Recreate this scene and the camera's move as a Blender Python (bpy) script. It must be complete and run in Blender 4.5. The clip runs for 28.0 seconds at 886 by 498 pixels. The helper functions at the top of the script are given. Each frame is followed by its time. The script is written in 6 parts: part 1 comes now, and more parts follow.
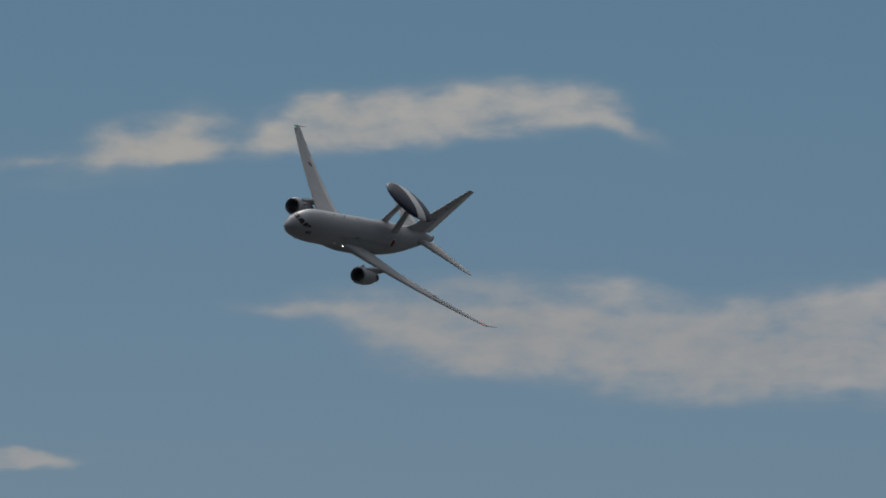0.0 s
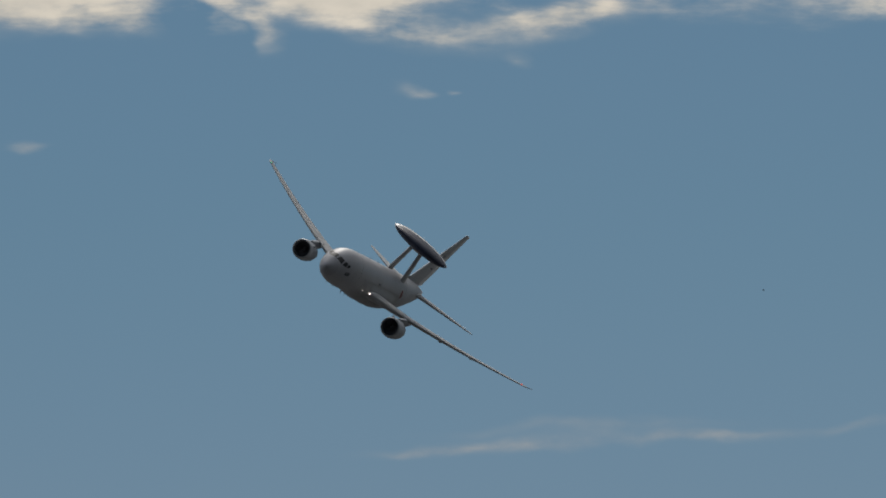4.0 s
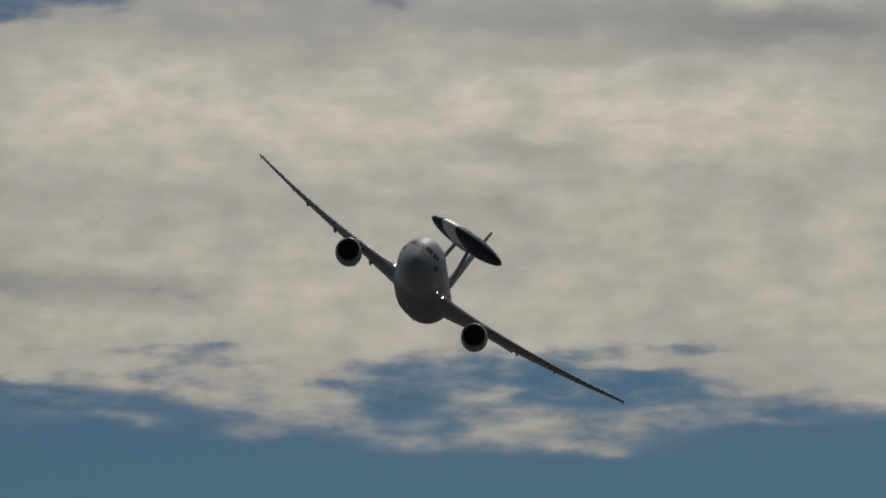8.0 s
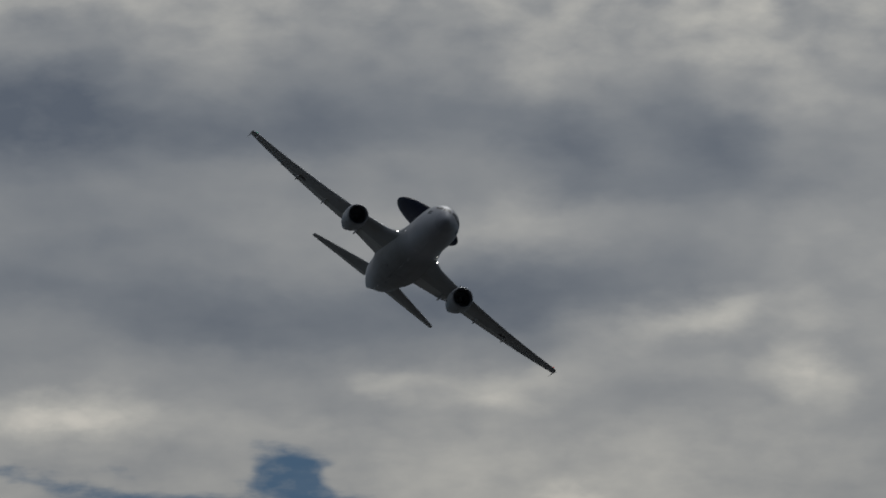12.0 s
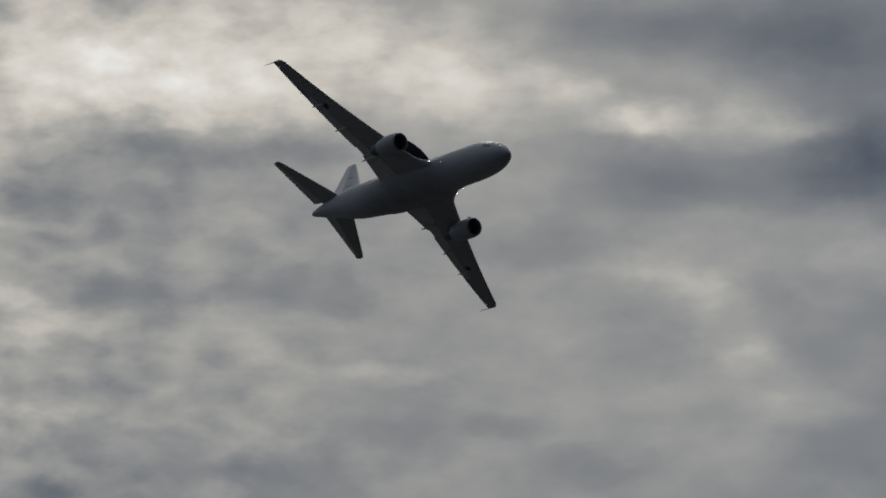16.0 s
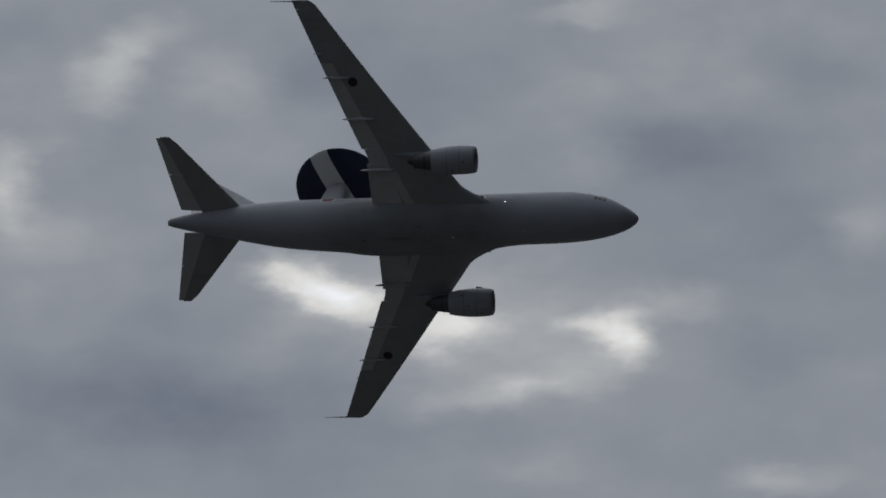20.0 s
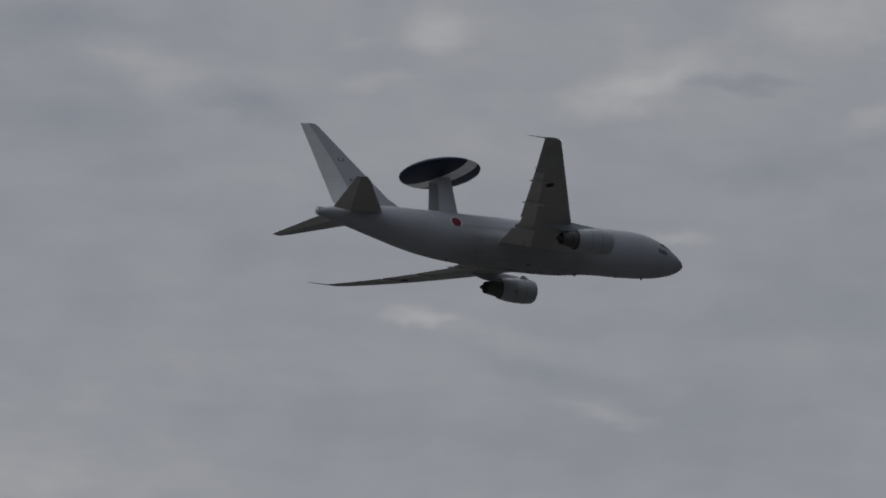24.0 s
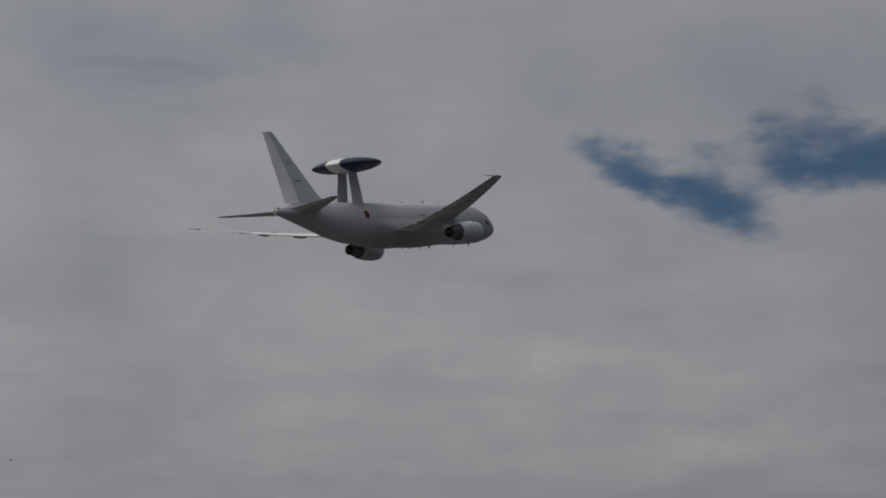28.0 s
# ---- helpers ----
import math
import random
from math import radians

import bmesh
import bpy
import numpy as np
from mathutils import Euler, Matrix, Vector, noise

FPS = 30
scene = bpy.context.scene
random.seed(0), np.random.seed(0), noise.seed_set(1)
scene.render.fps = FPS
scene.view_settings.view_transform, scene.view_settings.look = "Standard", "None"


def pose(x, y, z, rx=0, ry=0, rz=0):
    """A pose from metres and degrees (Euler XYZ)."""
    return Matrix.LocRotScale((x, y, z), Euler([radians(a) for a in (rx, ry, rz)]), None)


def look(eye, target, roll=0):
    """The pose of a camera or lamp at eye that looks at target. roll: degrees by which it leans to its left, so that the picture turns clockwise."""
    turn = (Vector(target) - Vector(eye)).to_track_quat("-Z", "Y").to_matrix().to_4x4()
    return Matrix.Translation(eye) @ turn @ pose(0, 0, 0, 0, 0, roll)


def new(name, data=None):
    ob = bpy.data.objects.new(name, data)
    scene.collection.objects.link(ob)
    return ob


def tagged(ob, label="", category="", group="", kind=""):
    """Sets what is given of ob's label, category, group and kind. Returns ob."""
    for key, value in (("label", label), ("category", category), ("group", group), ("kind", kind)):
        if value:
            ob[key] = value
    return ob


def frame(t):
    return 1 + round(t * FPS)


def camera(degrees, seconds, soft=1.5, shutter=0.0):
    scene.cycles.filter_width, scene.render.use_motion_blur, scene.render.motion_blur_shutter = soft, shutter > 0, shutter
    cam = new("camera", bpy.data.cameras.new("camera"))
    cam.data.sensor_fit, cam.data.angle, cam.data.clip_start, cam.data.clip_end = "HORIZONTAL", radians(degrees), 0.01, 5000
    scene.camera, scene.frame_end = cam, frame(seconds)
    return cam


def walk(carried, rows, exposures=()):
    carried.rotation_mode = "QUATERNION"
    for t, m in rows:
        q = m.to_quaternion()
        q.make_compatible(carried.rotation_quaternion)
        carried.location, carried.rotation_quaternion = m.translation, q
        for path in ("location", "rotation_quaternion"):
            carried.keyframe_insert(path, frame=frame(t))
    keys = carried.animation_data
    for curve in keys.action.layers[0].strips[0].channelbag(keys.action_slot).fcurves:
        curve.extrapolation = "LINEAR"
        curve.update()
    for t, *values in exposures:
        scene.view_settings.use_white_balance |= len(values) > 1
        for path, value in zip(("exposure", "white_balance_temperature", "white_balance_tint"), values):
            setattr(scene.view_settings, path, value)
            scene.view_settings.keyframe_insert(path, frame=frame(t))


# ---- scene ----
# An airborne-radar jet turns past a spectator with a long lens, under broken cloud.
# The spectator stands at the origin; north is +y; the jet's own axes are x forward, y to its left, z up.

# ---- camera and its walk ----
cam = camera(6.2, 28.0, soft=1.8)
walk(cam, [
    (0.0, pose(0, 0, 1.7, 97.000, 0, 0.000)),
    (0.5, pose(0, 0, 1.7, 97.063, 0, 1.667)),
    (1.0, pose(0, 0, 1.7, 97.150, 0, 3.322)),
    (1.5, pose(0, 0, 1.7, 97.269, 0, 4.699)),
    (2.0, pose(0, 0, 1.7, 97.435, 0, 6.056)),
    (2.5, pose(0, 0, 1.7, 97.554, 0, 7.553)),
    (3.0, pose(0, 0, 1.7, 97.748, 0, 8.721)),
    (3.5, pose(0, 0, 1.7, 98.029, 0, 9.712)),
    (4.0, pose(0, 0, 1.7, 98.353, 0, 10.605)),
    (4.5, pose(0, 0, 1.7, 98.667, 0, 11.479)),
    (5.0, pose(0, 0, 1.7, 99.007, 0, 12.496)),
    (5.5, pose(0, 0, 1.7, 99.225, 0, 13.547)),
    (6.0, pose(0, 0, 1.7, 99.364, 0, 14.349)),
    (6.5, pose(0, 0, 1.7, 99.542, 0, 15.143)),
    (7.0, pose(0, 0, 1.7, 99.930, 0, 15.729)),
    (7.5, pose(0, 0, 1.7, 100.519, 0, 16.144)),
    (8.0, pose(0, 0, 1.7, 101.046, 0, 16.498)),
    (8.5, pose(0, 0, 1.7, 101.497, 0, 16.922)),
    (9.0, pose(0, 0, 1.7, 101.960, 0, 16.902)),
    (9.5, pose(0, 0, 1.7, 102.613, 0, 16.841)),
    (10.0, pose(0, 0, 1.7, 103.464, 0, 16.565)),
    (10.5, pose(0, 0, 1.7, 104.058, 0, 16.443)),
    (11.0, pose(0, 0, 1.7, 104.655, 0, 15.703)),
    (11.5, pose(0, 0, 1.7, 104.956, 0, 15.425)),
    (12.0, pose(0, 0, 1.7, 105.277, 0, 14.900)),
    (12.5, pose(0, 0, 1.7, 105.605, 0, 13.606)),
    (13.0, pose(0, 0, 1.7, 106.138, 0, 12.649)),
    (13.5, pose(0, 0, 1.7, 106.708, 0, 11.774)),
    (14.0, pose(0, 0, 1.7, 107.271, 0, 10.843)),
    (14.5, pose(0, 0, 1.7, 107.793, 0, 9.690)),
    (15.0, pose(0, 0, 1.7, 108.090, 0, 8.546)),
    (15.5, pose(0, 0, 1.7, 108.491, 0, 7.122)),
    (16.0, pose(0, 0, 1.7, 109.024, 0, 4.746)),
    (16.5, pose(0, 0, 1.7, 109.577, 0, 2.395)),
    (17.0, pose(0, 0, 1.7, 110.259, 0, -0.036)),
    (17.5, pose(0, 0, 1.7, 110.918, 0, -2.866)),
    (18.0, pose(0, 0, 1.7, 111.426, 0, -6.110)),
    (18.5, pose(0, 0, 1.7, 111.874, 0, -9.730)),
    (19.0, pose(0, 0, 1.7, 112.216, 0, -14.180)),
    (19.5, pose(0, 0, 1.7, 112.408, 0, -18.271)),
    (20.0, pose(0, 0, 1.7, 112.281, 0, -23.422)),
    (20.5, pose(0, 0, 1.7, 112.289, 0, -28.675)),
    (21.0, pose(0, 0, 1.7, 112.006, 0, -33.827)),
    (21.5, pose(0, 0, 1.7, 111.522, 0, -38.852)),
    (22.0, pose(0, 0, 1.7, 110.910, 0, -43.759)),
    (22.5, pose(0, 0, 1.7, 110.241, 0, -48.584)),
    (23.0, pose(0, 0, 1.7, 109.501, 0, -53.468)),
    (23.5, pose(0, 0, 1.7, 108.762, 0, -57.346)),
    (24.0, pose(0, 0, 1.7, 108.192, 0, -60.830)),
    (24.5, pose(0, 0, 1.7, 107.619, 0, -65.014)),
    (25.0, pose(0, 0, 1.7, 107.111, 0, -68.326)),
    (25.5, pose(0, 0, 1.7, 106.631, 0, -71.619)),
    (26.0, pose(0, 0, 1.7, 106.169, 0, -74.766)),
    (26.5, pose(0, 0, 1.7, 105.506, 0, -77.670)),
    (27.0, pose(0, 0, 1.7, 104.902, 0, -79.794)),
    (27.5, pose(0, 0, 1.7, 104.568, 0, -82.003)),
    (28.0, pose(0, 0, 1.7, 104.407, 0, -84.023)),
], exposures=[(0.0, -0.1, 6380, 10), (1.2, -0.12, 6380, 10), (2.2, 0.0, 6500, 10), (6.6, 0.05, 6500, 10), (8.1, -0.62, 6350, 9), (9.1, -0.86, 6080, 10), (10.4, -1, 5800, 9),
              (12.3, -0.93, 5990, 9), (15.5, -1.19, 5930, 10), (17.2, -1.03, 6030, 10), (18.2, -0.75, 5940, 9.5), (20.5, -0.76, 6140, 11), (22.5, -0.12, 6380, 12.5),
              (25.0, -0.13, 6270, 12.5), (26.0, 0.00, 6560, 12.5), (27.0, 0.05, 6640, 12.5), (28.0, 0.23, 6680, 12.5)])

# ---- sun ----
SUN_AZIMUTH, SUN_HEIGHT = radians(-6), radians(42)
sun_data = bpy.data.lights.new("sun", "SUN")
sun_data.energy, sun_data.angle, sun_data.color = 1.0, radians(10), (1.0, 0.95, 0.88)
sun = new("sun", sun_data)
sun_from = Vector((math.sin(SUN_AZIMUTH) * math.cos(SUN_HEIGHT), math.cos(SUN_AZIMUTH) * math.cos(SUN_HEIGHT), math.sin(SUN_HEIGHT)))
sun.matrix_world = look(sun_from * 900, (0, 0, 0))

# ---- sky: clear blue low down, a broken cloud sheet above ----
WISPS, GAPS, SHADES = [], [], []


def wisp(azimuth, height, width, tall, tilt, amount):
    """A patch of cloud in the clear part, in degrees of the sky."""
    WISPS.append((azimuth, height, width, tall, tilt, amount))


def gap(azimuth, height, width, tall, tilt, amount):
    """A hole in the cloud sheet through which the blue shows."""
    GAPS.append((azimuth, height, width, tall, tilt, amount))


def shade(azimuth, height, width, tall, tilt, amount):
    """A thinner, brighter (or thicker, darker) place of the sheet."""
    SHADES.append((azimuth, height, width, tall, tilt, amount))


wisp(-0.74, 7.89, 0.99, 0.286, 4, 1.04)
wisp(-0.02, 7.95, 1.14, 0.316, 5, 1.10)
wisp(0.58, 7.99, 0.99, 0.316, 0, 1.10)
wisp(1.06, 7.97, 0.53, 0.241, -15, 0.91)
wisp(1.38, 7.81, 0.46, 0.150, -20, 0.39)
wisp(-0.90, 7.99, 0.30, 0.188, 0, 0.65)
wisp(-2.21, 7.75, 0.61, 0.263, 5, 0.98)
wisp(-1.77, 7.81, 0.42, 0.301, 10, 0.98)
wisp(-1.93, 7.65, 1.37, 0.135, 3, 0.65)
wisp(-2.89, 7.63, 0.46, 0.090, 10, 0.45)
wisp(-2.53, 7.49, 1.29, 0.165, 5, 0.29)
wisp(-1.21, 7.75, 0.61, 0.150, 5, 0.72)
wisp(-0.34, 7.76, 1.14, 0.150, 3, 0.45)
wisp(-1.05, 6.59, 0.83, 0.105, -3, 0.52)
wisp(-0.41, 6.53, 0.98, 0.286, -5, 0.78)
wisp(0.26, 6.41, 1.51, 0.451, -5, 0.91)
wisp(1.18, 6.37, 1.97, 0.489, -3, 1.04)
wisp(2.25, 6.29, 1.89, 0.526, 0, 1.04)
wisp(2.97, 6.36, 1.51, 0.639, 5, 1.17)
wisp(0.26, 6.77, 0.91, 0.165, 0, 0.52)
wisp(1.10, 6.75, 0.76, 0.165, -5, 0.72)
wisp(2.93, 6.60, 0.68, 0.226, 12, 0.65)
wisp(-0.02, 6.17, 0.91, 0.165, -3, 0.45)
wisp(1.65, 5.97, 1.06, 0.150, 0, 0.33)
wisp(3.80, 6.32, 1.51, 0.677, 0, 1.17)
wisp(-2.92, 5.51, 0.49, 0.090, -4, 1.04)
wisp(-3.96, 8.87, 0.57, 0.083, 0, 0.98)
wisp(-4.93, 5.48, 0.91, 0.135, 5, 1.23)
wisp(-3.38, 5.50, 1.36, 0.105, 2, 0.91)
wisp(-3.14, 5.54, 0.45, 0.075, 0, 0.52)
wisp(-5.88, 5.82, 0.98, 0.188, 0, 0.20)
wisp(-3.91, 9.13, 0.46, 0.098, 0, 1.04)
wisp(-3.63, 9.15, 0.30, 0.068, 0, 0.65)
wisp(-4.13, 8.91, 0.38, 0.098, 0, 0.98)
wisp(-3.75, 8.90, 0.42, 0.098, 2, 1.04)
wisp(-8.86, 7.03, 1.14, 0.083, 1, 0.39)
wisp(-7.99, 7.09, 1.52, 0.068, 4, 0.29)
wisp(-7.07, 7.16, 1.29, 0.060, 4, 0.16)
wisp(-3.08, 7.63, 0.53, 0.135, 15, 0.23)
wisp(-8.93, 5.89, 1.06, 0.376, 0, 0.59)
wisp(-8.26, 6.05, 0.83, 0.211, -5, 0.45)
wisp(-7.58, 5.79, 0.98, 0.188, 0, 0.65)
wisp(-8.58, 5.73, 1.89, 0.188, 0, 0.65)
wisp(-6.59, 5.78, 1.36, 0.150, 0, 0.39)
wisp(-5.59, 5.82, 0.68, 0.188, 0, 0.16)
wisp(-10.44, 6.95, 1.14, 0.098, 2, 0.59)
wisp(-9.64, 7.00, 1.52, 0.083, 3, 0.26)
wisp(-9.88, 6.13, 1.51, 0.226, 0, 0.16)
wisp(-9.62, 7.10, 1.74, 0.105, 2, 0.39)
wisp(-14.44, 9.05, 0.48, 0.061, 2, 0.31)
wisp(-14.30, 9.09, 0.18, 0.087, 0, 0.33)
wisp(-13.59, 9.05, 0.27, 0.060, -3, 0.47)
wisp(-10.87, 9.46, 0.25, 0.087, -8, 0.38)
wisp(-10.75, 9.43, 0.18, 0.044, 0, 0.33)
wisp(-10.51, 9.43, 0.11, 0.030, 0, 0.41)
wisp(-10.06, 9.68, 0.18, 0.078, 0, 0.38)
wisp(-11.87, 9.88, 0.16, 0.279, 20, 0.43)
wisp(-12.11, 10.00, 0.35, 0.174, -20, 0.37)
wisp(-11.63, 10.08, 0.97, 0.305, -8, 0.56)
wisp(-11.03, 9.94, 0.97, 0.244, -12, 0.59)
wisp(-10.75, 9.85, 0.44, 0.104, 0, 0.50)
wisp(-10.10, 9.89, 0.71, 0.244, 10, 0.56)
wisp(-9.78, 9.99, 0.44, 0.218, 0, 0.43)
wisp(-9.46, 10.03, 0.44, 0.174, 0, 0.56)
wisp(-10.02, 10.27, 0.88, 0.218, 0, 0.43)
wisp(-10.62, 10.15, 1.06, 0.218, -5, 0.56)
wisp(-15.75, 8.66, 0.17, 0.068, -5, 0.41)
wisp(-17.34, 10.13, 0.71, 0.392, 0, 0.62)
wisp(-17.25, 9.81, 0.80, 0.174, -8, 0.50)
wisp(-16.17, 9.96, 0.97, 0.279, -12, 0.62)
wisp(-16.29, 9.74, 1.33, 0.209, -2, 0.62)
wisp(-15.49, 9.78, 1.24, 0.261, 0, 0.62)
wisp(-15.33, 9.64, 0.53, 0.087, -5, 0.37)
wisp(-14.77, 9.86, 1.15, 0.174, 5, 0.50)
wisp(-14.32, 9.84, 0.71, 0.078, 3, 0.31)
wisp(-14.04, 9.83, 0.27, 0.044, 0, 0.33)
wisp(-15.69, 10.10, 0.53, 0.122, -8, 0.37)
wisp(-13.88, 10.12, 1.24, 0.305, 0, 0.62)
wisp(-13.28, 10.04, 1.15, 0.279, -5, 0.62)
wisp(-12.80, 9.96, 0.62, 0.139, 0, 0.56)
wisp(-14.45, 10.10, 0.44, 0.131, 0, 0.31)
wisp(-12.16, 10.03, 0.35, 0.157, -20, 0.37)
wisp(-11.90, 9.91, 0.16, 0.261, 15, 0.31)
wisp(-11.79, 10.15, 1.06, 0.261, -10, 0.37)
wisp(-11.39, 10.11, 0.80, 0.261, 0, 0.37)
wisp(-11.27, 9.91, 0.53, 0.104, 0, 0.33)
wisp(-13.08, 10.22, 1.77, 0.218, 0, 0.62)
wisp(-14.89, 10.26, 0.71, 0.087, 0, 0.31)
wisp(-18.64, 10.04, 1.06, 0.261, -5, 0.56)
wisp(-17.87, 9.99, 1.06, 0.261, -5, 0.56)
wisp(-18.63, 9.82, 0.53, 0.087, -3, 0.31)
wisp(-17.87, 9.77, 0.38, 0.105, 0, 0.47)
wisp(-17.19, 9.81, 1.06, 0.157, -5, 0.31)
wisp(-19.44, 9.87, 0.53, 0.157, 0, 0.31)
wisp(-18.80, 9.85, 0.53, 0.122, -5, 0.31)
wisp(-8.81, 5.97, 1.51, 0.451, 0, 0.52)
wisp(-7.98, 5.81, 2.12, 0.338, 0, 0.39)
wisp(-14.22, 9.96, 1.77, 0.209, -3, 0.46)
wisp(-14.92, 9.99, 0.80, 0.174, 0, 0.43)
wisp(-13.25, 9.98, 1.33, 0.209, 0, 0.37)
gap(-10.10, 10.11, 1.07, 0.187, 0, 0.88)
gap(-9.86, 10.44, 0.71, 0.163, -10, 0.64)
gap(-9.46, 10.30, 0.59, 0.210, -40, 0.72)
gap(-12.35, 10.02, 0.59, 0.210, -20, 0.40)
gap(-16.17, 10.19, 1.78, 0.210, -3, 0.80)
gap(-15.05, 10.08, 1.54, 0.257, -6, 0.80)
gap(-14.69, 10.34, 0.95, 0.093, 0, 0.48)
gap(-14.16, 10.28, 0.71, 0.093, -5, 0.40)
gap(-16.90, 10.02, 0.83, 0.117, -5, 0.52)
gap(-12.56, 10.07, 0.47, 0.187, -30, 0.44)
gap(-12.32, 9.96, 0.59, 0.163, 0, 0.32)
gap(-12.95, 10.97, 1.07, 0.140, -5, 0.40)
gap(-13.54, 11.05, 0.48, 0.093, 0, 0.24)
gap(-11.47, 10.78, 0.95, 0.117, -25, 0.32)
gap(-18.48, 10.73, 1.31, 0.140, -5, 0.28)
gap(-19.16, 9.99, 1.30, 0.140, -5, 0.48)
gap(-19.51, 12.69, 0.84, 0.210, 0, 0.32)
gap(-17.04, 12.73, 0.72, 0.163, 0, 0.32)
gap(-13.44, 12.30, 0.60, 0.163, 0, 0.44)
gap(-13.41, 10.99, 0.71, 0.292, 10, 0.32)
gap(-19.33, 10.76, 1.90, 0.187, -3, 0.24)
gap(-19.84, 12.78, 1.32, 0.327, 0, 1.15)
gap(-18.83, 12.89, 1.08, 0.257, 0, 0.96)
gap(-18.91, 12.78, 0.72, 0.117, 0, 0.48)
gap(-17.65, 13.01, 1.56, 0.257, 0, 1.06)
gap(-17.04, 12.91, 1.56, 0.210, -3, 0.86)
gap(-17.12, 12.78, 0.72, 0.163, 0, 0.43)
gap(-16.67, 12.97, 0.60, 0.163, 0, 0.67)
gap(-15.78, 12.79, 0.72, 0.117, 0, 0.43)
gap(-16.23, 13.01, 0.72, 0.140, 0, 0.34)
gap(-15.70, 12.99, 1.20, 0.093, 0, 0.24)
gap(-17.69, 13.60, 1.32, 0.187, -8, 0.77)
gap(-16.71, 13.48, 1.32, 0.187, -8, 0.77)
gap(-18.06, 13.71, 0.72, 0.163, -15, 0.58)
gap(-15.82, 13.58, 0.96, 0.327, -25, 0.91)
gap(-15.49, 13.42, 0.72, 0.152, -5, 0.91)
gap(-16.10, 13.70, 0.48, 0.292, 0, 0.77)
gap(-19.60, 13.70, 1.68, 0.234, 0, 0.67)
gap(-20.01, 13.56, 0.72, 0.234, 0, 0.58)
gap(-18.75, 13.71, 0.72, 0.163, 0, 0.29)
gap(-15.97, 13.76, 0.96, 0.117, 0, 0.38)
gap(-18.98, 13.63, 1.08, 0.117, -5, 0.34)
gap(81.45, 13.61, 0.30, 0.467, 0, 0.18)
gap(-19.51, 13.71, 1.32, 0.350, -5, 0.34)
gap(-18.82, 13.61, 1.20, 0.163, -5, 0.38)
gap(-15.89, 13.53, 0.96, 0.374, -35, 0.19)
gap(-17.48, 13.47, 0.72, 0.117, 0, 0.29)
gap(-16.87, 13.67, 1.68, 0.105, -5, 0.32)
gap(-17.36, 13.77, 0.72, 0.093, -5, 0.24)
gap(-15.81, 13.62, 0.48, 0.234, -45, 0.28)
gap(85.07, 15.11, 0.54, 0.257, -30, 0.40)
gap(85.32, 14.96, 0.73, 0.234, -25, 0.60)
gap(85.64, 14.82, 0.85, 0.280, -22, 0.72)
gap(85.97, 14.70, 0.72, 0.280, -25, 0.76)
gap(86.23, 14.58, 0.42, 0.187, -15, 0.56)
gap(86.59, 15.17, 0.60, 0.374, 15, 0.64)
gap(86.50, 14.85, 0.72, 0.257, 10, 0.56)
gap(86.84, 15.28, 0.85, 0.525, 0, 0.24)
gap(87.14, 15.02, 0.85, 0.327, 5, 0.68)
gap(87.08, 15.46, 0.97, 0.525, 0, 0.24)
gap(87.61, 15.02, 1.21, 0.467, 0, 0.64)
gap(86.26, 14.99, 1.57, 0.817, -10, 0.24)
gap(86.63, 15.03, 1.93, 0.701, 0, 0.20)
gap(85.89, 15.12, 1.45, 0.467, -10, 0.18)
gap(86.87, 14.83, 1.21, 0.292, 0, 0.20)
gap(-16.31, 10.35, 0.83, 0.140, 0, 0.32)
gap(-15.10, 10.31, 0.95, 0.140, 0, 0.32)
gap(-15.66, 10.35, 0.71, 0.093, 0, 0.24)
shade(-14.41, 12.60, 2.31, 0.263, 0, -0.25)
shade(-15.83, 11.74, 0.92, 0.188, 0, -0.30)
shade(-15.38, 12.27, 1.54, 0.150, 5, 0.10)
shade(-17.08, 12.08, 0.92, 0.188, 0, -0.08)
shade(-15.54, 11.52, 0.61, 0.090, 0, -0.12)
shade(-17.81, 12.75, 0.93, 0.188, 0, 0.12)
shade(-14.24, 12.82, 0.69, 0.263, -15, 0.15)
shade(-14.64, 13.14, 0.46, 0.301, 0, -0.10)
shade(-14.00, 12.62, 0.92, 0.188, 0, -0.25)
shade(-19.05, 10.77, 1.38, 0.226, -8, -0.35)
shade(-19.66, 10.84, 0.46, 0.188, 0, -0.20)
shade(-16.23, 11.77, 1.08, 0.150, 0, -0.15)
shade(-17.49, 12.36, 0.77, 0.150, 0, -0.12)
shade(-16.50, 14.97, 3.89, 0.526, 0, -0.35)
shade(-13.84, 15.03, 1.56, 0.451, 0, -0.20)
shade(-14.87, 14.39, 0.54, 0.226, 0, 0.30)
shade(-14.13, 14.37, 0.85, 0.226, 5, 0.30)
shade(-18.01, 14.06, 1.71, 0.301, 0, 0.20)
shade(-19.39, 14.05, 0.78, 0.226, 0, 0.20)
shade(-16.09, 13.98, 0.93, 0.226, 0, 0.15)
shade(-18.42, 14.61, 1.55, 0.376, 0, -0.10)
shade(-14.34, 14.01, 1.55, 0.226, 0, -0.10)
shade(-13.86, 13.33, 1.00, 0.451, 20, 0.20)
shade(-14.15, 12.78, 0.69, 0.301, 15, 0.25)
shade(-18.53, 12.47, 2.70, 0.451, 0, 0.15)
shade(-16.74, 13.90, 0.85, 0.301, 0, -0.15)
shade(-18.40, 16.19, 1.96, 0.526, 0, -0.50)
shade(-15.84, 16.16, 2.35, 0.376, 0, -0.30)
shade(-14.81, 15.92, 1.17, 0.301, -15, 0.10)
